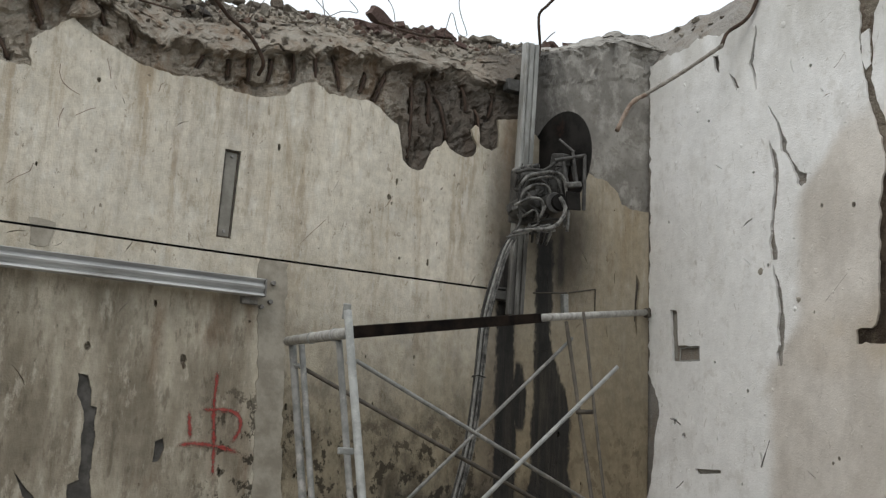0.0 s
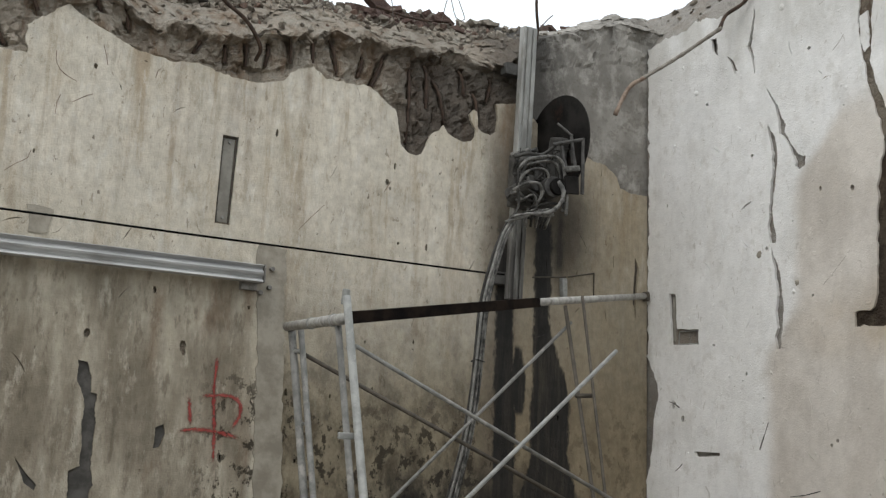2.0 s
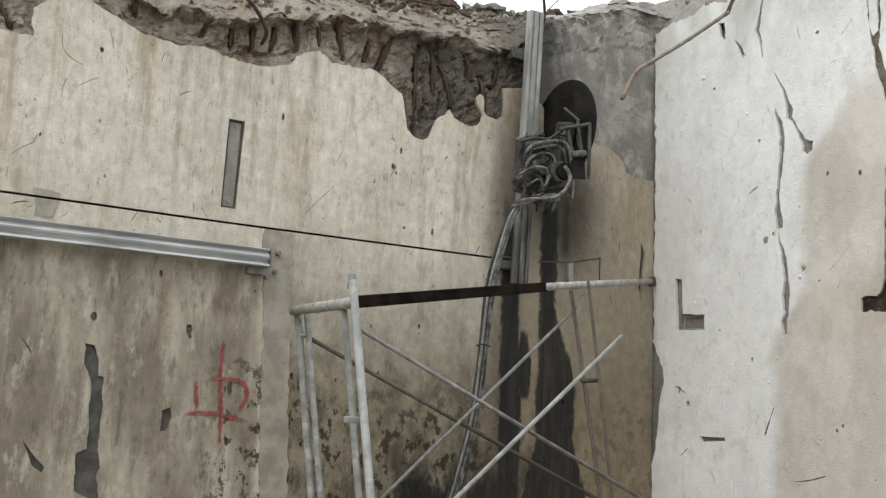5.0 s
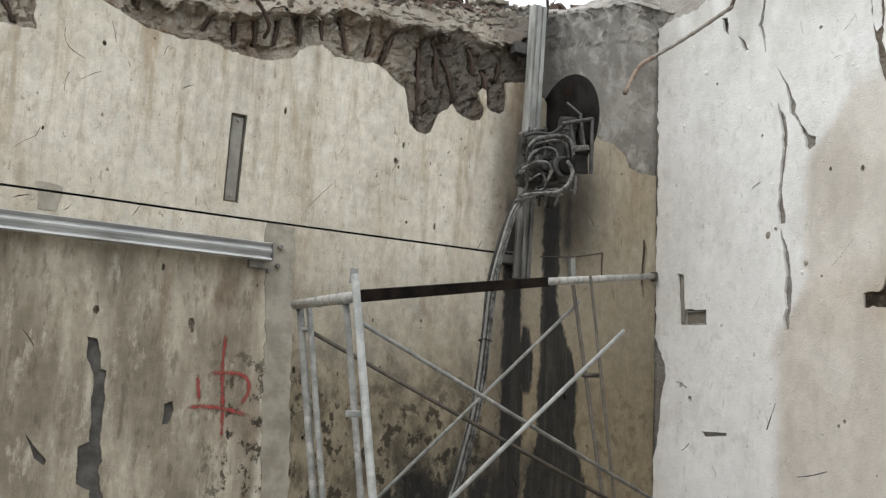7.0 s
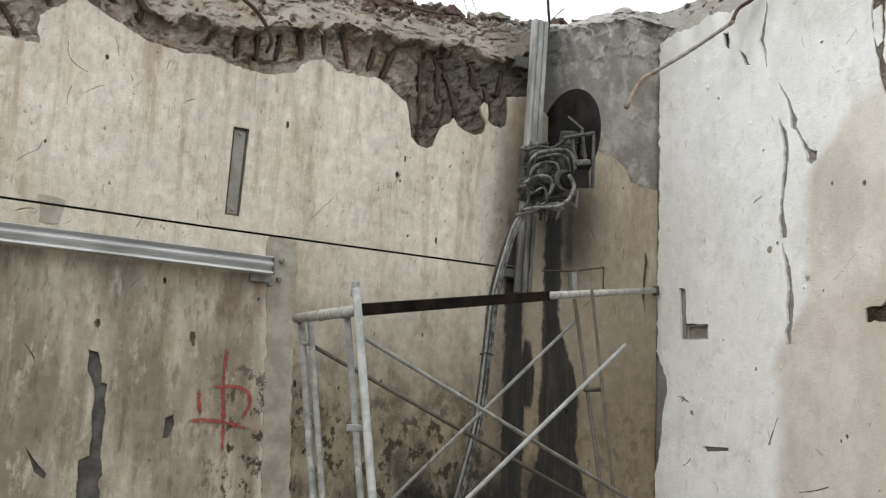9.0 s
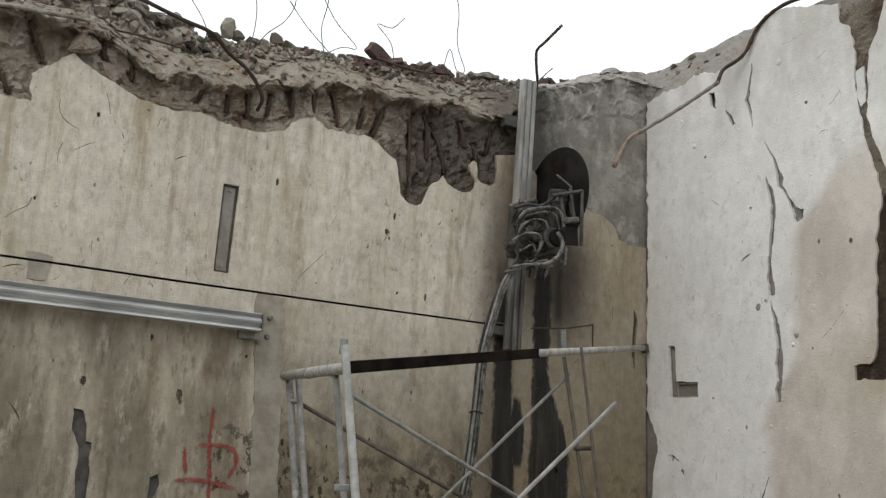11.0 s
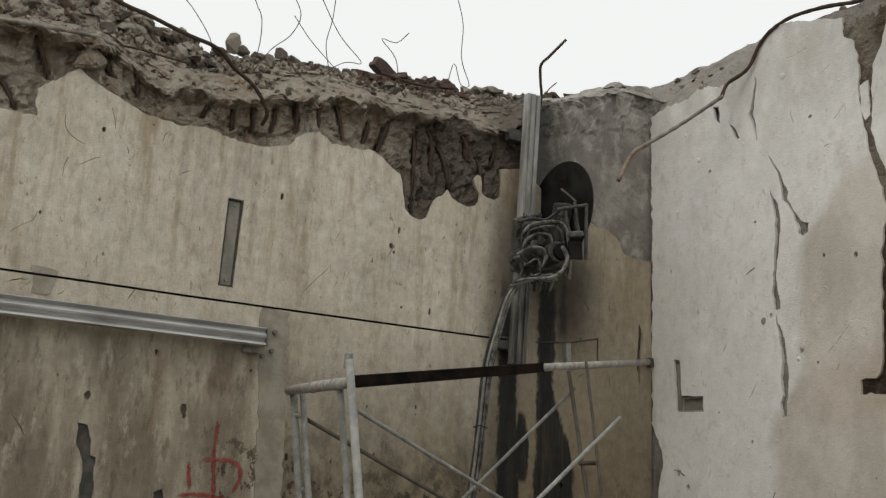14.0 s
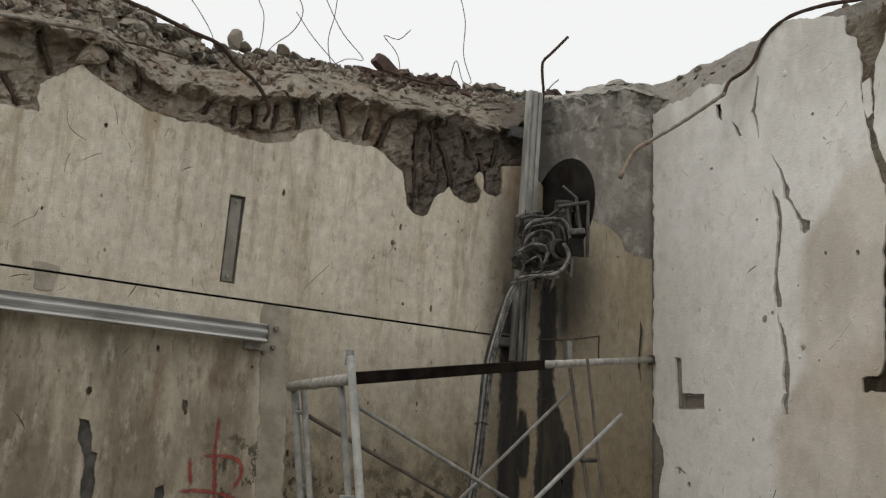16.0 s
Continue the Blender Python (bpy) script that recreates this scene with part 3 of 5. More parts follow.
def slits(dice, count, u0, u1, z0, z1, keep_out, taken):
    """Thin scratches cut into a coat, clear of the larger holes."""
    out, spots = [], [h[0] for h in taken]
    while len(out) < count:
        u, z = dice.uniform(u0, u1), dice.uniform(z0, z1)
        ln, wd, a = dice.uniform(0.012, 0.045), dice.uniform(0.0010, 0.0026), dice.choice((1.5, 1.3, 0.7, 0.5, 1.9)) + dice.uniform(-0.3, 0.3)
        clash = any(abs(u - p) < q + 0.05 and abs(z - r) < t + 0.05 for p, r, q, t in keep_out) or any(abs(u - p) < 0.085 and abs(z - r) < 0.085 for p, r in spots)
        count -= 0.02
        if clash:
            continue
        spots.append((u, z))
        d, n, bow = (math.cos(a), math.sin(a)), (-math.sin(a), math.cos(a)), dice.uniform(-0.006, 0.006)
        row = [(-1, 0.2), (-0.4, 1.0), (0.3, 0.8), (1, 0.2)]
        side = [(u + d[0] * ln * t + n[0] * (bow * (1 - t * t) + wd * w), z + d[1] * ln * t + n[1] * (bow * (1 - t * t) + wd * w)) for t, w in row]
        back = [(u + d[0] * ln * t + n[0] * (bow * (1 - t * t) - wd * w), z + d[1] * ln * t + n[1] * (bow * (1 - t * t) - wd * w)) for t, w in row[::-1]]
        out.append(side + back)
    return out


# ---- the setting ----
NORTH, EAST = 4.0, 3.57          # faces of the two standing walls
PLASTER = 0.016                  # thickness of the plaster coat


def north(u, z, d):
    return Vector((u, NORTH + d, z))


def east(u, z, d):
    return Vector((EAST + d, u, z))


# ground: one sheet to the horizon, with a shallow unevenness near the walls
gv, gf = [], []
cuts = [-600, -120, -30] + [-8 + 0.5 * i for i in range(33)] + [30, 120, 600]
for gy in cuts:
    for gx in cuts:
        near = max(abs(gx), abs(gy)) < 9
        gv.append((gx, gy, (0.03 * noise.noise((gx * 0.9, gy * 0.9, 0)) - 0.01) if near else -0.02))
w = len(cuts)
gf = [(j * w + i, j * w + i + 1, (j + 1) * w + i + 1, (j + 1) * w + i) for j in range(w - 1) for i in range(w - 1)]
tagged(part("ground", (gv, gf), M_EARTH), "trampled grey rubble ground of the demolition site", "ground", kind="structure")

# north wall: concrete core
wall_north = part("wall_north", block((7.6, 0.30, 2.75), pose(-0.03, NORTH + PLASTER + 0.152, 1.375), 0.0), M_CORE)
tagged(wall_north, "half-demolished plastered concrete wall with a broken top", "wall", kind="structure")

PLASTER_TOP = [(-3.8, 2.95), (-2.9, 3.05), (-2.2, 2.9), (-1.4, 3.0), (-0.7, 2.88), (-0.2, 2.95), (0.2, 2.86), (0.44, 2.86),
               (0.43, 2.97), (0.57, 3.09), (0.66, 3.04), (0.86, 2.96), (1.00, 2.95), (1.10, 2.97), (1.22, 2.94), (1.36, 2.93),
               (1.48, 2.97), (1.55, 3.04), (1.62, 3.07), (1.68, 3.02), (1.88, 3.03)]
# the three fingers of torn plaster beside the saw track
FINGERS = [(1.90, 3.03), (1.946, 3.007), (1.993, 2.97), (2.034, 2.952), (2.051, 2.909), (2.072, 2.788), (2.108, 2.759), (2.154, 2.749), (2.187, 2.768),
           (2.203, 2.802), (2.223, 2.858), (2.251, 2.885), (2.279, 2.901), (2.296, 2.923), (2.321, 2.893), (2.358, 2.874), (2.407, 2.863), (2.455, 2.873),
           (2.476, 2.901), (2.476, 2.939), (2.45, 2.978), (2.439, 3.008), (2.46, 3.037), (2.479, 3.027), (2.491, 2.942), (2.526, 2.927), (2.564, 2.924),
           (2.594, 2.951), (2.602, 3.008), (2.596, 3.062), (2.589, 3.089), (2.646, 3.101), (2.716, 3.121)]
PLASTER_CORNER = [(2.73, 3.12), (2.89, 3.00), (3.08, 2.935), (3.136, 2.922), (3.207, 2.904), (3.282, 2.896), (3.359, 2.848), (3.379, 2.79), (3.456, 2.771), (3.575, 2.777)]
LOW = PLASTER_TOP + [(1.99, 2.97), (2.05, 2.88), (2.15, 2.75), (2.25, 2.88), (2.40, 2.86), (2.50, 2.93), (2.59, 2.95), (2.62, 3.10)] + PLASTER_CORNER
# heights along the torn top: the lip of the ledge, the back of the ledge, the crest of the rubble
LIP = [(-3.8, 3.25), (0.265, 3.188), (0.60, 3.217), (0.69, 3.207), (0.78, 3.136), (0.84, 3.103), (0.936, 3.089), (1.177, 3.107), (1.429, 3.172), (1.70, 3.228),
       (1.99, 3.243), (2.30, 3.268), (2.627, 3.315), (2.85, 3.495), (3.0, 3.54), (3.148, 3.60), (3.244, 3.655), (3.423, 3.70), (3.57, 3.69)]
LEDGE = [(-3.8, 3.35), (0.273, 3.325), (0.488, 3.363), (0.674, 3.355), (0.847, 3.319), (1.025, 3.286), (1.229, 3.33), (1.495, 3.412), (1.784, 3.438), (1.937, 3.42),
         (2.254, 3.438), (2.591, 3.499), (2.839, 3.57), (2.987, 3.61), (3.14, 3.655), (3.297, 3.73), (3.398, 3.797), (3.585, 3.842), (3.713, 3.82), (3.98, 3.98)]
CREST = [(-3.8, 3.70), (0.268, 3.61), (0.50, 3.625), (0.74, 3.60), (1.006, 3.535), (1.225, 3.49), (1.48, 3.51), (1.75, 3.545), (2.0, 3.572), (2.20, 3.612), (2.54, 3.637),
         (2.72, 3.667), (2.99, 3.707), (3.30, 3.79), (3.47, 3.88), (3.575, 3.955), (3.773, 4.0), (3.90, 3.965), (4.19, 4.12)]

slot = [(1.232, 2.68), (1.302, 2.68), (1.29, 2.30), (1.226, 2.30)]
gash = [(0.746, 1.702), (0.786, 1.699), (0.806, 1.587), (0.827, 1.582), (0.826, 1.544), (0.835, 1.469), (0.828, 1.419), (0.833, 1.308), (0.848, 1.241), (0.834, 1.21),
        (0.859, 1.103), (0.87, 1.0), (0.80, 0.98), (0.808, 1.131), (0.758, 1.155), (0.75, 1.294), (0.785, 1.307), (0.785, 1.43), (0.786, 1.542), (0.754, 1.621)]
pit = [(1.06, 1.46), (1.09, 1.475), (1.10, 1.44), (1.08, 1.385), (1.055, 1.38)]
nick = [(0.56, 1.34), (0.59, 1.30), (0.645, 1.24), (0.64, 1.22), (0.60, 1.25)]
outer = jag([(-3.8, 0.0), (3.555, 0.0)], 0.3, 0.0, closed=False)[:-1] + [(3.575, 0.0)]
outer += [(3.575, 0.3 * i) for i in range(1, 9)]
outer += jag(([FINGERS[-1]] + PLASTER_CORNER)[::-1], 0.016, 0.007, 1.3, closed=False)[:-1]
outer += jag(FINGERS[::-1], 0.012, 0.0045, 1.3, closed=False)[:-1]
outer += jag((PLASTER_TOP + FINGERS[:1])[::-1], 0.016, 0.010, 1.3, closed=False)
holes = [slot, jag(gash, 0.009, 0.007, 2.0), jag(pit, 0.012, 0.005, 3.0), jag(nick, 0.012, 0.004, 4.0)]
dice = random.Random(5)
for i in range(46):
    cx, cz, rr = dice.uniform(0.3, 3.4), dice.uniform(1.1, 2.75), 0.0025 + 0.006 * dice.random() ** 2
    if any(abs(cx - a) < 0.16 and abs(cz - b) < 0.4 for a, b in ((1.26, 2.5), (0.8, 1.4), (1.08, 1.42), (0.6, 1.28), (2.82, 1.72))):
        continue
    tall = dice.uniform(0.8, 3.0)
    taken = [h[0] for h in holes[4:]]
    if any(abs(cx - a) < 0.05 and abs(cz - b) < 0.07 for a, b in taken) or cz > level(LOW, cx) - 0.08:
        continue
    holes.append([(cx + rr * math.cos(a) * dice.uniform(0.7, 1.2), cz + tall * rr * math.sin(a)) for a in (0, 0.9, 1.8, 2.7, 3.6, 4.5, 5.4)])
fissure = [(3.49, 2.43), (3.515, 2.38), (3.505, 2.25), (3.49, 2.11), (3.475, 2.2), (3.485, 2.35)]
holes.append(jag(fissure, 0.014, 0.005, 5.5))
for px, pz, pr in ((1.139, 1.785, 0.016), (0.768, 1.809, 0.013), (1.007, 1.999, 0.009), (1.145, 1.76, 0.010), (2.012, 2.60, 0.010), (2.028, 2.575, 0.006), (0.698, 2.861, 0.008)):
    holes.append(jag([(px + pr * math.cos(a), pz + 1.5 * pr * math.sin(a)) for a in (0, 1, 2, 3, 4, 5)], 0.008, 0.005, px * 9))
holes += slits(random.Random(77), 34, 0.3, 3.4, 1.1, 2.85, [(1.26, 2.5, 0.1, 0.25), (0.8, 1.35, 0.12, 0.45), (1.08, 1.42, 0.08, 0.1), (0.6, 1.28, 0.1, 0.12), (2.82, 1.72, 0.1, 0.2), (3.49, 2.27, 0.08, 0.22), (2.3, 2.8, 0.35, 0.2)], holes)
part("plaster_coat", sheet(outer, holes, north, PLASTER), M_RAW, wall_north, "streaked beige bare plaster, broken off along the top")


# bars torn out of the face: middle of each one, its lean and its length
stubs = [(0.43, 3.125, -0.07, 0.15), (0.33, 2.935, -0.06, 0.10), (0.675, 3.16, -0.05, 0.11), (0.80, 3.105, -0.03, 0.09), (1.10, 3.05, 0.03, 0.07), (1.22, 3.055, -0.01, 0.10),
         (1.312, 3.076, -0.008, 0.135), (1.41, 3.08, 0.01, 0.10), (1.513, 3.135, -0.012, 0.135), (1.618, 3.16, -0.014, 0.16), (1.726, 3.14, -0.034, 0.145), (1.86, 3.128, 0.02, 0.10),
         (1.95, 3.13, 0.05, 0.16), (2.115, 2.99, 0.005, 0.36), (2.208, 3.10, -0.011, 0.20), (2.29, 3.04, -0.054, 0.18), (2.407, 3.166, -0.027, 0.12), (2.491, 3.052, -0.022, 0.14),
         (2.56, 3.16, 0.02, 0.12)]


def broken_top(x, v):
    """The torn concrete above the plaster: a recessed face, the lip that overhangs it, a dusty ledge, the heap of rubble and its back."""
    lip, ledge, crest, low = level(LIP, x), level(LEDGE, x), level(CREST, x), level(LOW, x)
    corner = min(1.0, max(0.0, (x - 2.72) / 0.08))
    under = (0.024 + 0.022 * noise.noise((x * 3.1, 0.0, 2.0))) * (1 - corner)
    lip += (0.020 * noise.noise((x * 7.0, 1.0, 4.0)) + 0.014 * noise.noise((x * 19.0, 3.0, 1.0))) * (1 - corner)
    out = NORTH - 0.002 + 0.02 * noise.noise((x * 4.0, 5.0, 0.0)) + 0.020 * corner
    if v < 0.36:
        t = v / 0.36
        z = 2.62 + (lip - 0.020 - 2.62) * t
        rise = min(1.0, max(0.0, (z - low + 0.01) / 0.07))
        y = NORTH + 0.018 + under * rise * rise * (3 - 2 * rise)
    elif v < 0.42:
        t = (v - 0.36) / 0.06
        z = lip - 0.020 + 0.036 * t
        y = NORTH + 0.018 + under + (out - NORTH - 0.018 - under) * min(1.0, 1.6 * t)
    elif v < 0.60:
        t = (v - 0.42) / 0.18
        z = lip + 0.016 + (ledge - lip - 0.016) * t ** 0.9
        y = out + (NORTH + 0.20 - out) * t
    elif v < 0.80:
        t = (v - 0.60) / 0.20
        z = ledge + (crest - ledge) * t ** 0.8
        y = NORTH + 0.20 + 0.22 * t
    else:
        t = (v - 0.80) / 0.20
        z = crest - (crest - 2.7) * t ** 1.5
        y = NORTH + 0.42 + 0.35 * t
    p = Vector((x, y, z))
    amount = 0.78 if v < 0.36 else 1.1 if v < 0.44 else 0.72 if v < 0.58 else 1.15
    amount *= 1 - (0.88 if v < 0.30 else 0.60 if v < 0.42 else 0.1) * corner
    warp = p + 0.10 * Vector((rough(p, 5.0, 2), rough(p + Vector((3, 1, 2)), 5.0, 2), rough(p + Vector((7, 5, 1)), 5.0, 2)))
    facet = 0.021 * (noise.cell(warp * 9.0) - 0.5) + 0.014 * (noise.cell(warp * 19.0) - 0.5)
    groove = 0.0
    if v < 0.40:
        for sx, sz, lean, ln in stubs:
            if abs(x - sx) < 0.10 and abs(z - sz) < ln * 0.62:
                mid = sx + lean * (z - sz) / ln
                groove = max(groove, 0.036 * math.exp(-((x - mid) / 0.011) ** 2))
    d = 0.026 * rough(p, 7.0, 4) + 0.022 * (round(2.4 * noise.noise(p * 5.5)) / 2.4) + facet
    y2 = y + d * amount + groove
    if v < 0.40:
        y2 = max(y2, NORTH + 0.012) if z < low + 0.10 else y2
        y2 = max(y2, NORTH + PLASTER + 0.003) if z < low + 0.01 else y2
    lift = min(1.0, max(0.0, (v - 0.32) / 0.06)) * amount
    return Vector((x + 0.010 * amount * rough(p + Vector((9, 0, 0)), 6.0, 2), y2, z + (0.028 * rough(p + Vector((0, 7, 0)), 6.0, 3) + 0.6 * facet) * lift))


cols, rowsn = 620, 150
bv = [broken_top(-3.8 + (4.35 + 3.8) * (i / cols) ** 0.62, j / rowsn) for j in range(rowsn + 1) for i in range(cols + 1)]
bf = [(j * (cols + 1) + i, j * (cols + 1) + i + 1, (j + 1) * (cols + 1) + i + 1, (j + 1) * (cols + 1) + i) for j in range(rowsn) for i in range(cols)]
corner = [f for f in bf if bv[f[0]].x > 2.76]
torn = [f for f in bf if bv[f[0]].x <= 2.76]
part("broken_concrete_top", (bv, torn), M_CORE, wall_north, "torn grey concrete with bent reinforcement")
part("bare_concrete_corner", (bv, corner), M_CORNER, wall_north, "dusty bare grey concrete")
# a smooth spalled cone of concrete over the tooth of plaster
bm = bmesh.new()
for q in ((0.545, 3.985, 3.09), (0.585, 4.02, 3.218), (0.612, 3.99, 3.205), (0.68, 4.0, 3.152), (0.63, 3.965, 3.10), (0.59, 3.96, 3.13), (0.54, 4.09, 3.08), (0.60, 4.10, 3.23), (0.69, 4.09, 3.14)):
    bm.verts.new(q)
bmesh.ops.convex_hull(bm, input=bm.verts[:])
bmesh.ops.bevel(bm, geom=bm.edges[:], offset=0.008, segments=2, affect='EDGES')
part("spalled_cone", bm, M_CORE, wall_north)

# stubs of reinforcement in the torn band
for sx, sz, lean, ln in stubs:
    yy = NORTH + 0.036
    part("rebar_stub", tube([(sx + lean * 0.66, yy + 0.03, sz + ln * 0.66), (sx + lean * 0.3, yy - 0.006, sz + ln * 0.3), (sx - lean * 0.15, yy - 0.008, sz - ln * 0.15), (sx - lean * 0.5, yy + 0.004, sz - ln * 0.5)], 0.0078, 7, wobble=0.25), M_RUST, wall_north)

# dark mortar at the bottom of the deep holes
for lo, hi in (((0.70, 0.94), (0.92, 1.76)), ((1.03, 1.35), (1.13, 1.50)), ((0.53, 1.19), (0.67, 1.37))):
    part("hole_mortar", block((hi[0] - lo[0], 0.004, hi[1] - lo[1]), pose((lo[0] + hi[0]) / 2, NORTH + 0.0125, (lo[1] + hi[1]) / 2), 0.0), M_DARK, wall_north)
# the small plate let into the slot, with its two bolts
plate = part("slot_plate", block((0.050, 0.010, 0.362), pose(1.262, NORTH + 0.019, 2.49, 0, 1.2, 0), 0.002), M_PLATE, wall_north, "grey weathered plate in the slot")
for a, b in (((1.236, 2.674), (1.231, 2.308)), ((1.297, 2.674), (1.286, 2.308)), ((1.238, 2.676), (1.296, 2.676))):
    part("rusty_rim", tube([(a[0], NORTH + 0.010, a[1]), ((a[0] + b[0]) / 2, NORTH + 0.011, (a[1] + b[1]) / 2), (b[0], NORTH + 0.010, b[1])], 0.0042, 6, wobble=0.5), M_BRACE, plate)
for bx, bz in ((1.268, 2.655), (1.26, 2.33)):
    part("bolt", drum(0.007, 0.010, pose(bx, NORTH + 0.012, bz, 90, 0, 0), 10, 0.001), M_GREEN_STEEL, plate)

# a strip of grey cement render under the rail's end
strip = jag([(1.42, 2.235), (1.55, 2.23), (1.555, 1.94), (1.60, 1.2), (1.61, 0.02), (1.47, 0.02), (1.475, 1.2), (1.45, 1.74)], 0.03, 0.012, 6.0)
part("cement_strip", sheet(strip, [], lambda u, z, d: Vector((u, NORTH - 0.005 + d, z)), 0.006), M_CEMENT, wall_north, "grey cement render strip")
patch = jag([(0.50, 2.27), (0.60, 2.27), (0.585, 2.17), (0.52, 2.17)], 0.03, 0.010, 6.6)
part("cement_patch", sheet(patch, [], lambda u, z, d: Vector((u, NORTH - 0.004 + d, z)), 0.005), M_CEMENT, wall_north)
# scratches and drawn loops on the plaster
for pts in ([(0.546, 2.892), (0.547, 2.858), (0.564, 2.820), (0.600, 2.796), (0.631, 2.784)], [(0.578, 2.718), (0.567, 2.684), (0.567, 2.638)], [(0.624, 2.698), (0.654, 2.720), (0.678, 2.737), (0.695, 2.743)],
            [(0.718, 2.956), (0.733, 2.913), (0.741, 2.875)], [(0.411, 2.387), (0.447, 2.421), (0.486, 2.448), (0.495, 2.481)], [(0.933, 2.863), (0.940, 2.896), (0.952, 2.909)], [(1.599, 2.324), (1.648, 2.381), (1.710, 2.448)],
            [(1.997, 2.550), (2.015, 2.579), (2.031, 2.608)]):
    part("scratch", tube([north(a, b, 0.0002) for a, b in pts], 0.0016, 5, wobble=0.6), M_PALE_RUST, wall_north)
# scored lines left by an old box
for a, b in (((2.831, 2.252), (3.034, 2.275)), ((3.05, 2.278), (3.215, 2.315)), ((3.215, 2.315), (3.214, 2.20)), ((2.60, 2.238), (2.671, 2.248))):
    part("scored_line", tube([north(*a, -0.002), north(*b, -0.002)], 0.0035, 6, False), M_BRACE, wall_north)

# east wall: core, coat with chases, broken top
E_TOP = [(4.0, 3.60), (3.86, 3.615), (3.75, 3.61), (3.70, 3.615), (3.64, 3.64), (3.52, 3.62), (3.43, 3.60), (3.29, 3.61), (3.25, 3.68), (3.20, 3.755), (3.07, 3.786), (2.93, 3.755), (2.73, 3.68)]
wall_east = part("wall_east", block((0.30, 8.1, 3.42), pose(EAST + 0.168, 0.1, 1.71), 0.0), M_MOUND)
tagged(wall_east, "white-painted plastered wall with chases and a broken top", "wall", kind="structure")
GROOVE = [(2.73, 3.59), (2.67, 3.54), (2.66, 3.46), (2.66, 3.24), (2.64, 3.09), (2.62, 2.97), (2.58, 2.84), (2.56, 2.73), (2.57, 2.69),
          (2.59, 2.60), (2.608, 2.46), (2.61, 2.32), (2.617, 2.14), (2.635, 2.06), (2.725, 2.047), (2.728, 1.99), (2.58, 1.985), (2.3, 2.0), (1.9, 1.95), (1.2, 2.0), (-3.9, 2.0)]
west_edge = jag([(3.996, 3.58), (3.988, 2.8), (3.99, 2.2), (3.988, 1.92)], 0.014, 0.015, 7.0, closed=False)[:-1]
lower_edge = jag([(3.995, 1.92), (3.935, 1.81), (3.905, 1.72), (3.94, 1.61), (3.955, 1.44), (3.99, 1.30), (4.0, 0.9)], 0.02, 0.010, 7.4, closed=False)
outer = west_edge + lower_edge + [(4.0, 0.6), (4.0, 0.3), (4.0, 0.0), (-3.9, 0.0)]
outer += jag(GROOVE[::-1] + E_TOP[-1:], 0.02, 0.011, 8.0, closed=False)[:-1]
outer += jag(E_TOP[::-1], 0.013, 0.015, 8.0, closed=False)
chase = [(3.83, 2.23), (3.785, 2.225), (3.775, 2.045), (3.625, 2.035), (3.625, 1.96), (3.815, 1.97)]
crack_a = [(3.176, 3.154), (3.145, 3.104), (3.113, 3.041), (3.086, 2.98), (3.063, 2.947), (3.076, 2.906), (3.039, 2.848), (3.016, 2.813), (2.998, 2.787), (2.977, 2.774), (2.957, 2.772), (2.963, 2.727),
           (2.999, 2.715), (3.014, 2.735), (3.009, 2.754), (3.035, 2.795), (3.045, 2.826), (3.080, 2.888), (3.104, 2.913), (3.107, 2.964), (3.129, 3.054), (3.155, 3.101)]
crack_b = [(3.175, 2.98), (3.13, 2.90), (3.115, 2.80), (3.135, 2.67), (3.155, 2.54), (3.13, 2.43), (3.135, 2.40), (3.17, 2.405), (3.18, 2.49), (3.155, 2.67), (3.145, 2.82)]
crack_c = [(3.165, 2.385), (3.13, 2.30), (3.112, 2.255), (3.109, 2.186), (3.097, 2.134), (3.10, 2.05), (3.111, 1.974), (3.117, 1.916), (3.143, 1.913), (3.151, 1.977), (3.132, 2.009), (3.147, 2.087), (3.130, 2.162), (3.146, 2.259)]
crack_d = [(3.250, 3.585), (3.246, 3.54), (3.266, 3.46), (3.284, 3.39), (3.262, 3.32), (3.250, 3.237), (3.243, 3.245), (3.250, 3.33), (3.264, 3.39), (3.248, 3.46), (3.236, 3.545)]
crack_e = [(3.53, 3.51), (3.49, 3.50), (3.48, 3.45), (3.485, 3.40), (3.52, 3.45)]
crack_f = [(3.42, 3.385), (3.38, 3.345), (3.35, 3.28), (3.365, 3.27), (3.395, 3.335)]
crack_g = [(3.66, 1.445), (3.49, 1.445), (3.49, 1.43), (3.64, 1.42)]
crack_h = [(3.245, 1.53), (3.235, 1.47), (3.24, 1.47), (3.253, 1.53)]
small = [[(a + r * math.cos(q), b + 1.3 * r * math.sin(q)) for q in (0, 1.1, 2.0, 3.1, 4.2, 5.3)]
         for a, b, r in ((3.80, 1.66, 0.010), (3.735, 1.60, 0.013), (2.72, 2.58, 0.011), (2.83, 1.52, 0.008), (2.86, 1.50, 0.007), (3.19, 2.38, 0.008))]
small += [[(3.34, 2.585), (3.32, 2.605), (3.28, 2.62), (3.28, 2.613), (3.32, 2.595)], [(3.82, 1.69), (3.785, 1.68), (3.78, 1.665), (3.80, 1.672)]]
dice = random.Random(9)
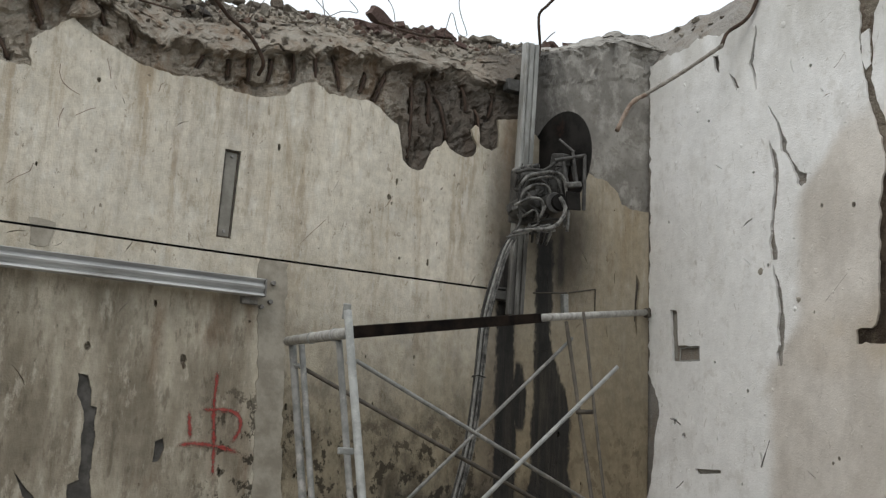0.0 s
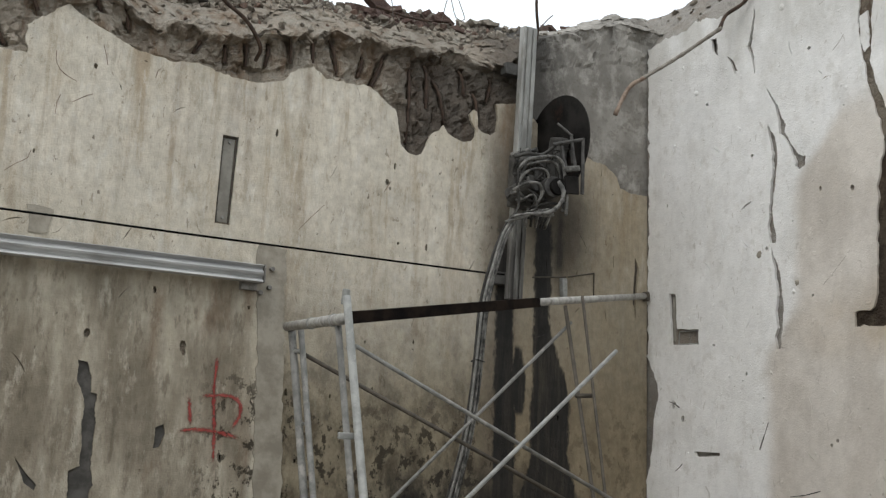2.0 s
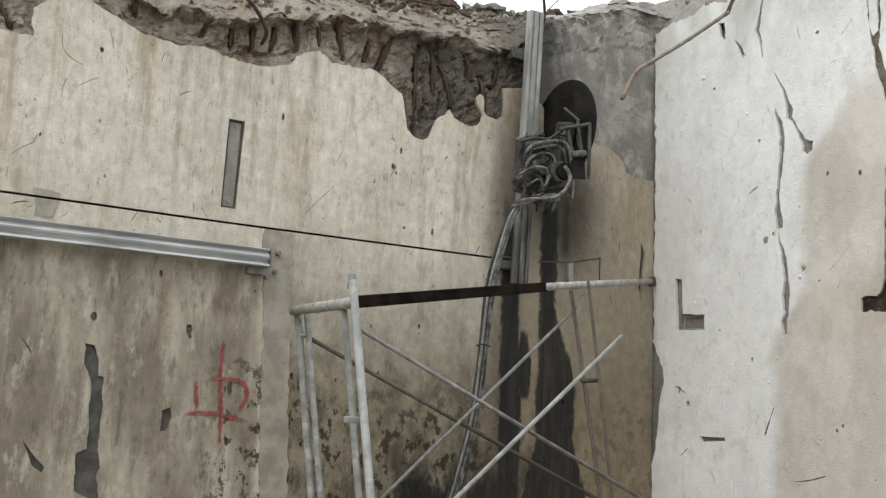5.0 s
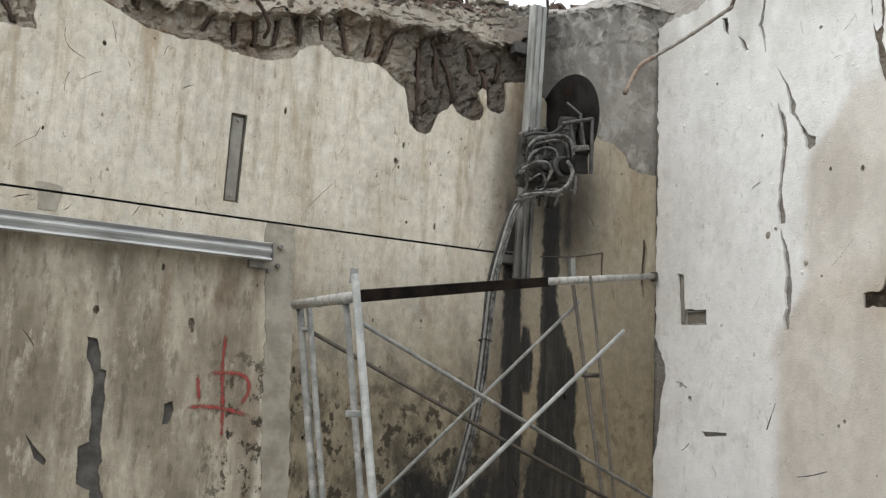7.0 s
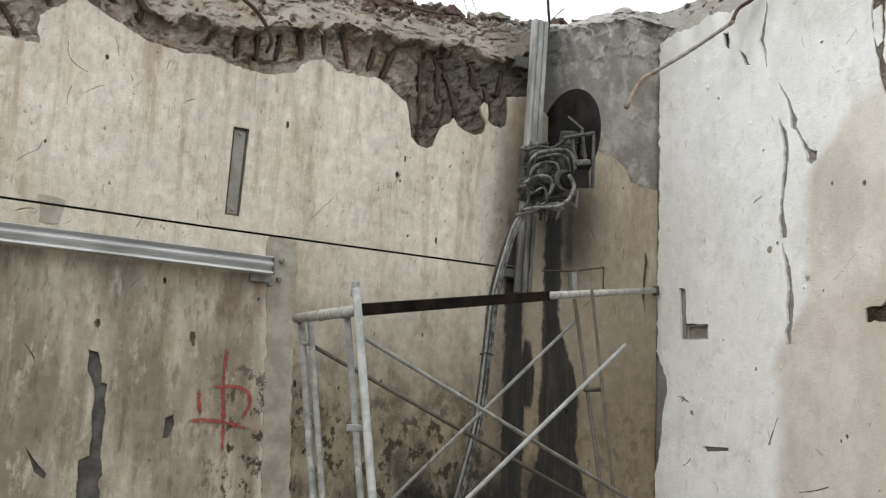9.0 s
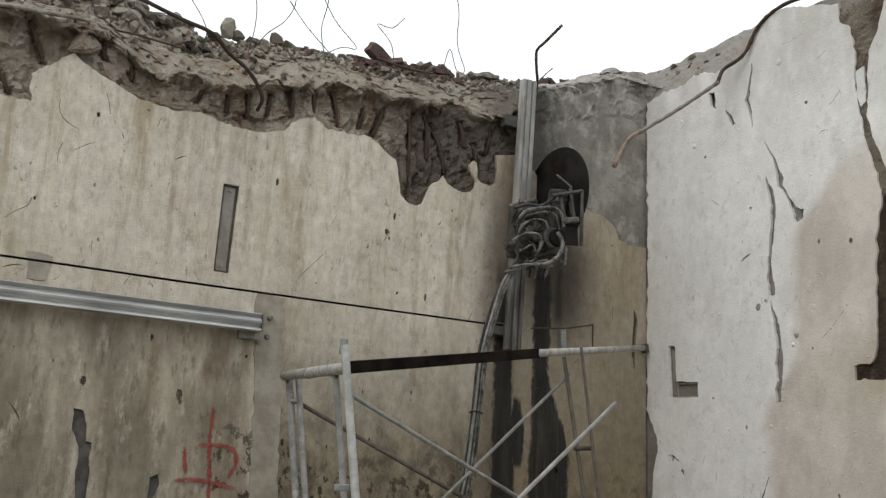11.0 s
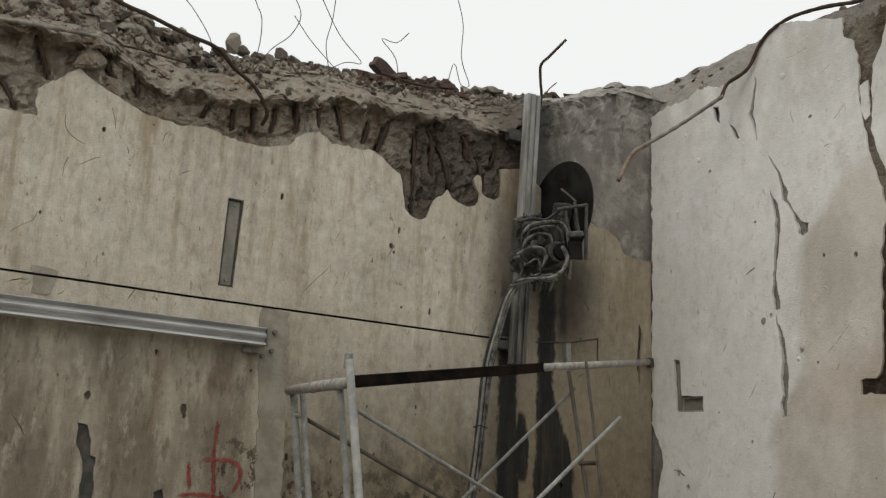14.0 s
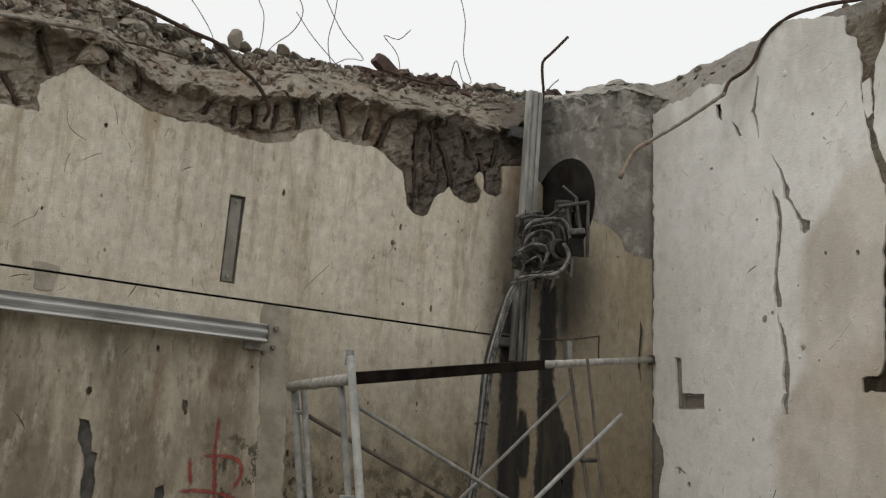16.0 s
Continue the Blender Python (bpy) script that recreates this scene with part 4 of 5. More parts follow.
for i in range(60):
    cy, cz, rr = dice.uniform(2.3, 3.9), dice.uniform(1.05, 3.4), 0.0025 + 0.006 * dice.random() ** 2
    if cy < 2.68 and cz > 1.9 or any(abs(cy - a) < 0.07 and abs(cz - b) < 0.06 + (0.6 if a == 3.12 else 0.16 if a < 3.8 else 0) for a, b in [(h[0][0], h[0][1]) for h in small] + [(3.8, 2.1), (3.7, 2.0), (3.12, 2.2), (3.12, 2.8), (3.24, 3.38), (3.5, 3.45), (3.38, 3.33), (3.57, 1.43), (3.24, 1.5), (2.97, 2.75), (3.05, 2.88)]):
        continue
    q0 = dice.uniform(0, 3)
    small.append([(cy + rr * dice.uniform(0.6, 1.6) * math.cos(q), cz + rr * dice.uniform(0.6, 2.0) * math.sin(q)) for q in (0, 1.1, 2.0, 3.1, 4.2, 5.3)])
holes = [jag(chase, 0.012, 0.004, 8.6)] + [jag(h, 0.011, 0.0065, 9.0 + i) for i, h in enumerate((crack_a, crack_b, crack_c, crack_d, crack_e, crack_f))] + [crack_g, crack_h] + small
holes += slits(random.Random(78), 34, 2.75, 3.9, 1.1, 3.45, [(3.72, 2.1, 0.15, 0.18), (3.1, 2.9, 0.12, 0.28), (3.15, 2.2, 0.07, 0.6), (3.24, 3.38, 0.06, 0.18), (3.5, 3.45, 0.07, 0.1), (3.38, 3.33, 0.08, 0.1),
                                                        (3.57, 1.43, 0.13, 0.06), (3.24, 1.5, 0.05, 0.08), (2.66, 2.03, 0.12, 0.12), (2.66, 3.4, 0.12, 0.3), (3.92, 1.6, 0.1, 0.3)], holes)
part("painted_coat", sheet(outer, holes, east, PLASTER), M_WHITE, wall_east, "chipped white paint over beige plaster")
upper = jag([(2.50, 3.60), (2.545, 3.47), (2.59, 3.40), (2.61, 3.11), (2.58, 2.99), (2.52, 2.82), (2.40, 2.70), (1.9, 2.75), (1.0, 2.7), (-3.9, 2.75)], 0.02, 0.009, 12.0, closed=False)
part("painted_coat", sheet(upper + [(-3.9, 3.62)], [], east, PLASTER), M_WHITE, wall_east)
# flakes of paint that stand off the east wall
dice = random.Random(21)
fv, ff = [], []
for i in range(90):
    cy, cz, r = dice.uniform(2.68, 3.95), dice.uniform(1.05, 3.5), 0.003 + 0.010 * dice.random() ** 3
    base, ring = len(fv), [(cy + r * dice.uniform(0.5, 1.3) * math.cos(a), cz + r * dice.uniform(0.6, 1.8) * math.sin(a)) for a in (0, 0.9, 1.9, 3.0, 4.0, 5.2)]
    fv += [(EAST + 0.001, a, b) for a, b in ring] + [(EAST - 0.003 * dice.uniform(0.6, 1.8), cy, cz + r * 0.4)]
    ff += [(base + j, base + (j + 1) % 6, base + 6) for j in range(6)]
part("paint_flakes", (fv, ff), M_WHITE, wall_east)

# brown mortar bared in the torn chase
bare = jag([(2.76, 3.60), (2.45, 3.55), (2.0, 3.2), (1.2, 3.0), (1.2, 2.74), (2.60, 2.74), (2.66, 2.90), (2.70, 3.30), (2.74, 3.50)], 0.05, 0.006, 13.0)
part("bare_mortar", sheet(bare, [], lambda u, z, d: Vector((EAST + 0.0115 + d, u, z)), 0.004), M_GREYMORTAR, wall_east, "bare grey-brown mortar")
bare = [(2.64, 2.742), (1.2, 2.742), (1.2, 1.9), (2.5, 1.96), (2.76, 1.97), (2.76, 2.08)]
part("bare_mortar", sheet(bare, [], lambda u, z, d: Vector((EAST + 0.0115 + d, u, z)), 0.004), M_MORTAR, wall_east, "damp dark brown bare mortar")
# lumpy mortar left in the groove
mv = []
for j in range(121):
    for i in range(41):
        p = Vector((0.0, 2.42 + 0.34 * i / 40, 2.75 + 0.93 * j / 120))
        mv.append((EAST + min(0.0112, max(0.003, 0.0075 - 0.013 * rough(p, 13.0, 4))), p.y, p.z))
mf = [(j * 41 + i, (j + 1) * 41 + i, (j + 1) * 41 + i + 1, j * 41 + i + 1) for j in range(120) for i in range(40) if mv[j * 41 + i][2] < 3.64 + 0.05 * noise.noise((i * 0.35, 3.0, 0.0))]
part("mortar_lumps", (mv, mf), M_GREYMORTAR, wall_east)
# scored nicks in the painted coat
for pts in ([(3.052, 3.604), (3.0, 3.600), (2.932, 3.612)], [(2.863, 3.456), (2.835, 3.468), (2.805, 3.485)], [(2.799, 3.218), (2.77, 3.24), (2.739, 3.274)],
            [(2.858, 3.101), (2.84, 3.108), (2.821, 3.107)], [(2.880, 2.181), (2.82, 2.235), (2.741, 2.312)]):
    part("scratch", tube([east(a, b, 0.0006) for a, b in pts], 0.0015, 5, wobble=1.2), M_CEMENT, wall_east)
for pts in ([(3.247, 1.468), (3.225, 1.52), (3.195, 1.59)], [(3.08, 1.275), (3.0, 1.288), (2.922, 1.31)], [(3.83, 1.683), (3.79, 1.672), (3.757, 1.655)], [(3.787, 1.345), (3.76, 1.362), (3.737, 1.382)]):
    part("scratch", tube([east(a, b, 0.0004) for a, b in pts], 0.0026, 5, wobble=0.9), M_DARK, wall_east)
remnant = jag([(2.655, 3.33), (2.615, 3.34), (2.615, 3.18), (2.64, 3.16), (2.655, 3.22)], 0.012, 0.006, 14.0)
part("plaster_remnant", sheet(remnant, [], lambda u, z, d: Vector((EAST + 0.0005 + d, u, z)), 0.013), M_WHITE, wall_east)
# trowelled dabs on the painted wall
for dy, dz, r, mat in ((3.076, 3.520, 0.016, M_WHITE), (3.634, 3.249, 0.013, M_WHITE), (3.041, 2.165, 0.010, M_WHITE), (3.02, 2.204, 0.014, M_CEMENT), (3.235, 2.357, 0.017, M_CEMENT)):
    bm = bmesh.new()
    bmesh.ops.create_icosphere(bm, subdivisions=3, radius=1)
    for v in bm.verts:
        q = v.co * (1 + 0.25 * noise.noise(v.co * 2.3 + Vector((dy * 9, dz * 9, 0))))
        flat, ragged = (0.0022, 1 + 0.6 * noise.noise(v.co * 3.1 + Vector((dz * 7, 0, 0)))) if mat == M_CEMENT else (0.005, 1.0)
        v.co = Vector((EAST + 0.001 + q.x * flat, dy + q.y * r * ragged, dz + q.z * r * 1.1 * ragged))
    part("plaster_dab", bm, mat, wall_east, smooth=True)
# the socket box sunk in the chase, and its conduit
part("socket_box", block((0.006, 0.105, 0.056), pose(EAST + 0.022, 3.705, 1.998, 0, 0, 0), 0.002), M_PLATE, wall_east)
for a, b in (((3.765, 2.032), (3.632, 2.030)), ((3.632, 2.030), (3.632, 1.966)), ((3.632, 1.966), (3.77, 1.968)), ((3.77, 1.968), (3.765, 2.032))):
    part("box_rim", tube([(EAST + 0.008, *a), (EAST + 0.008, *b)], 0.0032, 6, False, wobble=0.3), M_POST, wall_east)
part("conduit", tube([(EAST + 0.018, 3.806, 1.985), (EAST + 0.018, 3.808, 2.1), (EAST + 0.018, 3.809, 2.21)], 0.009, 8), M_PLATE, wall_east)


def east_top(y, v):
    top = level([(1.6, 3.62), (2.2, 3.67), (2.55, 3.73), (2.74, 3.745)] + E_TOP[-2::-1], y)
    if y > 4.0:
        top = 3.56 + 0.5 * (y - 4.0)
    if v < 0.4:
        t = v / 0.4
        x, z = EAST + PLASTER + 0.012, 3.30 + (top - 3.30) * t
    else:
        t = (v - 0.4) / 0.6
        heap = min(1.0, max(0.0, (y - 3.25) / 0.3))
        x, z = EAST + PLASTER + 0.012 + 0.5 * t, top + heap * (4.0 - top) * min(1.0, t / 0.8) ** 0.8 + 0.03 * math.sin(3 * t)
    p = Vector((x, y, z))
    return Vector((x + 0.010 * rough(p, 8, 3), y, z + (0.028 * rough(p + Vector((4, 4, 4)), 6, 4) if v > 0.36 else 0)))


cols, rowsn = 200, 40
ev = [east_top(-3.9 + (4.6 + 3.9) * (i / cols) ** 0.6, j / rowsn) for j in range(rowsn + 1) for i in range(cols + 1)]
ef = [(j * (cols + 1) + i, (j + 1) * (cols + 1) + i, (j + 1) * (cols + 1) + i + 1, j * (cols + 1) + i + 1) for j in range(rowsn) for i in range(cols)]
part("broken_concrete_top", (ev, ef), M_MOUND, wall_east, "dusty grey broken masonry")

# plain unseen walls, added to close the site and shade the lower parts
tagged(part("unseen_wall_south", block((7.9, 0.25, 3.0), pose(0.0, -4.1, 1.5), 0.01), M_CEMENT), "plain grey rendered wall, added out of view", "wall", kind="structure")
tagged(part("unseen_wall_west", block((0.25, 7.8, 3.0), pose(-3.95, 0.0, 1.5), 0.01), M_CEMENT), "plain grey rendered wall, added out of view", "wall", kind="structure")


def thing(name, at, label, category, group=""):
    """An empty at the base of a thing, for its parts."""
    ob = new(name)
    ob.location = at
    ob.empty_display_size = 0.05
    tagged(ob, label, category, group)
    bpy.context.view_layer.update()
    return ob


def under(child, parent):
    """Keeps a part where it stands when it goes under its thing."""
    child.matrix_parent_inverse = Matrix.Translation(parent.location).inverted()
    return child


def piece(name, geo, material, parent, label="", smooth=False):
    return under(part(name, geo, material, parent, label, smooth), parent)


# ---- horizontal saw rail on the north wall ----
rail = thing("wall_rail", (1.47, NORTH, 2.1), "galvanised steel guide rail bolted along the plastered wall", "rail")
# a box rail with a rounded upper tube, a groove and a lower flange
prof = [(0.037, 0.0), (0.037, 0.040), (0.034, 0.043), (0.030, 0.040), (0.021, 0.028), (0.016, 0.030), (0.011, 0.041), (0.004, 0.046), (-0.004, 0.044),
        (-0.012, 0.034), (-0.019, 0.029), (-0.023, 0.033), (-0.027, 0.044), (-0.034, 0.047), (-0.037, 0.043), (-0.037, 0.0)]
OFF = NORTH - 0.030
body = extrude_profile(prof, (-3.6, OFF, 2.103), (1.428, OFF, 2.103), (0, 0, 1), (0, -1, 0))
piece("rail_body", body, M_GALV, rail)
piece("end_plate", block((0.006, 0.060, 0.075), pose(1.432, OFF - 0.022, 2.103), 0.002), M_GREEN_STEEL, rail)
for fx in (-2.4, -0.6, 0.1, 1.385):
    foot = piece("mounting_foot", block((0.07, 0.028, 0.10), pose(fx, NORTH - 0.014, 2.085), 0.003), M_GREEN_STEEL, rail)
    part("anchor_bolt", drum(0.009, 0.03, pose(fx, NORTH - 0.036, 2.045, 90, 0, 0), 10, 0.002), M_GREEN_STEEL, foot).matrix_parent_inverse = foot.matrix_parent_inverse @ Matrix()
for ax, az in ((1.485, 2.135), (1.478, 2.055), (1.44, 2.03)):
    piece("anchor_bolt", drum(0.010, 0.026, pose(ax, NORTH - 0.012, az, 90, 0, 0), 12, 0.002), M_GREEN_STEEL, rail)

# ---- vertical saw track ----
track = thing("saw_track", (2.66, NORTH, 2.12), "scuffed aluminium saw track standing upright against the wall", "track")
tp = [(-0.034, 0.0), (-0.034, 0.034), (-0.031, 0.040), (-0.022, 0.040), (-0.020, 0.034), (-0.014, 0.034), (-0.012, 0.041), (0.010, 0.041),
      (0.012, 0.033), (0.020, 0.033), (0.022, 0.041), (0.042, 0.041), (0.047, 0.034), (0.047, 0.0)]
top, foot_at = Vector((2.716, 3.945, 3.49)), Vector((2.668, 3.945, 2.12))
piece("track_body", extrude_profile(tp, foot_at, top, (1, 0, 0), (0, -1, 0)), M_TRACK, track)
along = (top - foot_at).normalized()
for i in range(60):
    c = foot_at + along * (0.02 + i * 0.022)
    piece("rack_tooth", block((0.011, 0.008, 0.013), Matrix.Translation(c + Vector((0.004, -0.032, 0))), 0.0), M_TRACK, track)
for s in (0.10, 1.15):
    c = foot_at + along * s
    shoe = piece("mounting_shoe", block((0.16, 0.050, 0.06), pose(c.x - 0.02, NORTH - 0.025, c.z), 0.004), M_MOTOR, track)
    bolt = part("shoe_bolt", drum(0.010, 0.03, pose(c.x - 0.085, NORTH - 0.062, c.z, 90, 0, 0), 10, 0.002), M_GREEN_STEEL, shoe)
    bolt.matrix_parent_inverse = shoe.matrix_parent_inverse

# ---- the wall saw on its track ----
saw = thing("wall_saw", (2.70, 3.90, 2.47), "slurry-grey wall saw with dark round blade and tangled hoses", "wall saw")
HUB = Vector((2.865, 3.835, 2.858))
turn = Matrix.Translation(HUB) @ pose(0, 0, 0, 0, 90, 0)
blade = piece("blade", drum(0.252, 0.006, turn, 72, 0.001), M_BLADE, saw, "dark wet steel saw blade")
for i in range(36):
    a = 2 * math.pi * i / 36
    seg = part("blade_segment", block((0.007, 0.034, 0.010), Matrix.Translation(HUB) @ Matrix.Rotation(a, 4, 'X') @ Matrix.Translation((0, 0, 0.254)), 0.0), M_MOTOR, blade)
    seg.matrix_parent_inverse = blade.matrix_parent_inverse
fl = part("flange", drum(0.055, 0.024, Matrix.Translation((-0.012, 0, 0)) @ turn, 24, 0.003), M_MOTOR, blade)
fl.matrix_parent_inverse = blade.matrix_parent_inverse
piece("swing_arm", block((0.055, 0.10, 0.24), pose(2.825, 3.79, 2.76, 14, 0, 0), 0.012), M_MOTOR, saw)
piece("carriage", block((0.13, 0.06, 0.26), pose(2.69, 3.875, 2.66, 0, 1.3, 0), 0.008), M_MOTOR, saw)
piece("gearbox", block((0.13, 0.11, 0.14), pose(2.735, 3.80, 2.71), 0.014), M_MOTOR, saw)
piece("feed_motor", drum(0.042, 0.15, pose(2.64, 3.80, 2.60, 70, 0, 20), 24, 0.006), M_MOTOR, saw)
piece("drive_motor", drum(0.050, 0.17, pose(2.735, 3.74, 2.60, 90, 0, -10), 24, 0.006), M_MOTOR, saw)
piece("motor_cap", drum(0.040, 0.03, pose(2.735, 3.65, 2.60, 90, 0, -10), 24, 0.004), M_BLADE, saw)
piece("valve_block", block((0.09, 0.07, 0.06), pose(2.65, 3.79, 2.74, 0, 12, 0), 0.006), M_MOTOR, saw)
for kx, kz in ((2.595, 2.765), (2.60, 2.58), (2.66, 2.79), (2.63, 2.55), (2.70, 2.80)):
    piece("knob", drum(0.012, 0.04, pose(kx, 3.80, kz, 80, 0, 30), 12, 0.003), M_HOSE, saw)
# guard bars in front of the blade
for a, b, r in (((2.71, 3.66, 2.80), (2.856, 3.62, 2.842), 0.009), ((2.856, 3.62, 2.845), (2.854, 3.62, 2.578), 0.009), ((2.80, 3.64, 2.850), (2.809, 3.62, 2.705), 0.008),
                ((2.758, 3.66, 2.805), (2.77, 3.64, 2.699), 0.010), ((2.765, 3.70, 2.922), (2.80, 3.63, 2.850), 0.006), ((2.82, 3.66, 2.79), (2.82, 3.64, 2.72), 0.012)):
    piece("guard_bar", tube([a, b], r, 8, False), M_MOTOR, saw)
piece("guard_plate", block((0.078, 0.012, 0.085), pose(2.800, 3.63, 2.615, 0, -4, 0), 0.003), M_BLADE, saw, "black rubber guard plate")
piece("guard_block", block((0.080, 0.03, 0.026), pose(2.795, 3.625, 2.69, 0, -12, 0), 0.005), M_HOSE, saw, "pale slurry-crusted block")
# tangled hoses round the motor
arcs = [([(2.522, 3.66, 2.648), (2.552, 3.65, 2.693), (2.629, 3.64, 2.722), (2.709, 3.64, 2.736), (2.752, 3.64, 2.713), (2.77, 3.64, 2.635), (2.782, 3.64, 2.544), (2.777, 3.64, 2.469)], 0.0100, M_HOSE),
        ([(2.582, 3.68, 2.683), (2.67, 3.66, 2.714), (2.735, 3.66, 2.706), (2.759, 3.66, 2.624), (2.777, 3.66, 2.546), (2.772, 3.66, 2.492)], 0.0085, M_HOSE),
        ([(2.73, 3.64, 2.622), (2.748, 3.62, 2.571), (2.723, 3.62, 2.507), (2.677, 3.63, 2.469), (2.614, 3.65, 2.454)], 0.0120, M_HOSE),
        ([(2.543, 3.69, 2.562), (2.55, 3.67, 2.629), (2.612, 3.66, 2.668), (2.676, 3.66, 2.668), (2.697, 3.67, 2.625), (2.679, 3.68, 2.574), (2.648, 3.69, 2.514)], 0.0085, M_HOSE),
        ([(2.52, 3.70, 2.56), (2.569, 3.66, 2.594), (2.632, 3.65, 2.598), (2.652, 3.66, 2.554), (2.634, 3.67, 2.499)], 0.0090, M_HOSE),
        ([(2.512, 3.69, 2.434), (2.589, 3.66, 2.455), (2.667, 3.65, 2.453), (2.708, 3.64, 2.464)], 0.0080, M_HOSE),
        ([(2.49, 3.71, 2.411), (2.572, 3.68, 2.44), (2.64, 3.67, 2.474), (2.697, 3.66, 2.49)], 0.0070, M_HOSE),
        ([(2.561, 3.72, 2.67), (2.552, 3.71, 2.575), (2.561, 3.71, 2.497), (2.526, 3.72, 2.422)], 0.0085, M_HOSE_DARK),
        ([(2.543, 3.73, 2.726), (2.606, 3.71, 2.75), (2.67, 3.70, 2.751), (2.735, 3.70, 2.795), (2.767, 3.71, 2.823)], 0.0100, M_HOSE_DARK),
        ([(2.584, 3.72, 2.524), (2.63, 3.69, 2.557), (2.648, 3.69, 2.493), (2.601, 3.70, 2.474)], 0.0060, M_HOSE)]
for lp, r, mat in arcs:
    piece("loop_hose", tube(lp, r * 0.8, 8, wobble=0.25), mat, saw, smooth=True)
tangle = random.Random(41)
for i in range(18):
    x, z, a = tangle.uniform(2.61, 2.75), tangle.uniform(2.50, 2.75), tangle.uniform(0, 6.28)
    bend, lp = tangle.uniform(-1.3, 1.3), []
    for j in range(5):
        lp.append((min(2.79, max(2.59, x)), 3.775 - 0.50 * (x - 2.60) + tangle.uniform(-0.03, 0.03), min(2.79, max(2.46, z))))
        x, z, a = x + 0.042 * math.cos(a), z + 0.050 * math.sin(a), a + bend * tangle.uniform(0.3, 1.1)
    piece("loop_hose", tube(lp, tangle.choice((0.0035, 0.0045, 0.006, 0.0075)), 7, wobble=0.2), M_HOSE_DARK, saw, smooth=True)
for i in range(5):
    dx = 0.026 * i
    piece("short_hose", tube([(2.635 + dx, 3.74 - dx * 0.4, 2.50), (2.63 + dx, 3.75 - dx * 0.3, 2.45), (2.64 + dx, 3.76, 2.42)], 0.007, 8), M_HOSE_DARK if i % 2 else M_HOSE, saw, smooth=True)

saw.location += Vector((-0.020, 0.0, 0.023))

# ---- hoses that hang from the saw to the ground ----
bundle = thing("hose_bundle", (2.2, 3.66, 0.0), "bundle of dusty grey hydraulic hoses hanging to the ground", "hose")
main = [(2.60, 3.80, 2.50), (2.53, 3.73, 2.46), (2.475, 3.72, 2.377), (2.432, 3.72, 2.256), (2.38, 3.72, 2.049), (2.357, 3.72, 1.80), (2.322, 3.72, 1.504), (2.256, 3.72, 1.241), (2.18, 3.70, 1.0), (2.05, 3.55, 0.5), (1.95, 3.3, 0.03)]
for i in range(9):
    a = 2 * math.pi * i / 8
    ox, oy = (0.021 if i else 0.0) * math.cos(a), (0.015 if i else 0.0) * math.sin(a)
    pts = []
    for j, p in enumerate(main):
        f = 0.8 + 0.35 * noise.noise((i * 3.1, j * 0.8, 0)) + 0.03 * j
        pts.append((p[0] + ox * f + 0.004 * noise.noise((i, j, 5)), p[1] + oy * f, p[2]))
    piece("hose", tube(pts, 0.0050 + 0.0009 * (i % 3), 8), M_HOSE_DARK if i in (4, 8) else M_TUBE if i in (2, 5) else M_HOSE, bundle, smooth=True)
for s in (5,):
    p = Vector(main[s])
    piece("binding", tube([p + Vector((0.030 * math.cos(a), 0.026 * math.sin(a), 0.004 * math.sin(2 * a))) for a in [i * math.pi / 6 for i in range(13)]], 0.003, 6), M_HOSE_DARK, bundle)
# ---- taut cable along the wall ----
cable = part("taut_cable", tube([(-3.7, 3.96, 2.22), (-1.5, 3.70, 2.18), (0.33, 3.67, 2.18), (1.14, 3.67, 2.178), (2.39, 3.74, 2.195), (2.50, 3.75, 2.20)], 0.0043, 8, step=0.1), M_CABLE, smooth=True)
tagged(cable, "thin black cable strung along the wall to the hoses", "cable")

# ---- leaning scaffold ----
scaf = thing("scaffold", (1.4, 3.2, 0.0), "leaning grey tubular scaffold frame with cross braces", "scaffold")


def to_ground(a, b, z=0.02):
    a, b = Vector(a), Vector(b)
    return b + (b - a) * ((z - b.z) / (b.z - a.z))


def pole(name, a, b, r, mat, down=False, label=""):
    e = to_ground(a, b) if down else Vector(b)
    return piece(name, tube([a, e], r, 12, False), mat, scaf, label, True)


pole("back_post", (1.480, 3.71, 1.868), (1.498, 3.52, 1.227), 0.0150, M_TUBE, True)
pole("inner_post", (1.499, 3.66, 1.862), (1.517, 3.48, 1.23), 0.0120, M_TUBE, True)
pole("front_post", (1.307, 2.837, 1.895), (1.320, 2.67, 1.293), 0.0131, M_POST, True, "pale painted scaffold post")
pole("inner_post", (1.334, 2.95, 1.820), (1.335, 2.78, 1.285), 0.0108, M_TUBE, True)
pole("top_rail", (1.465, 3.72, 1.873), (1.308, 2.84, 1.826), 0.0185, M_SPLASHED, False, "plaster-splashed pale rail")
for c, n in (((1.392, 3.31, 1.851), 2), ((1.335, 2.99, 1.834), 1)):
    c = Vector(c)
    ax = (Vector((1.308, 2.84, 1.826)) - Vector((1.465, 3.72, 1.873))).normalized()
    s1 = ax.orthogonal().normalized()
    s2 = ax.cross(s1)
    ring = [c + ax * (0.010 * a / 6) + (s1 * math.cos(a) + s2 * math.sin(a)) * 0.0195 for a in [i * math.pi / 6 for i in range(12 * n + 1)]]
    piece("tie_wire", tube(ring, 0.0025, 6, False), M_POST, scaf)
la, lb = Vector((1.32, 2.832, 1.831)), Vector((2.40, 3.34, 2.03))
ld = (lb - la).normalized()
side = ld.cross(Vector((0, 0, 1))).normalized()
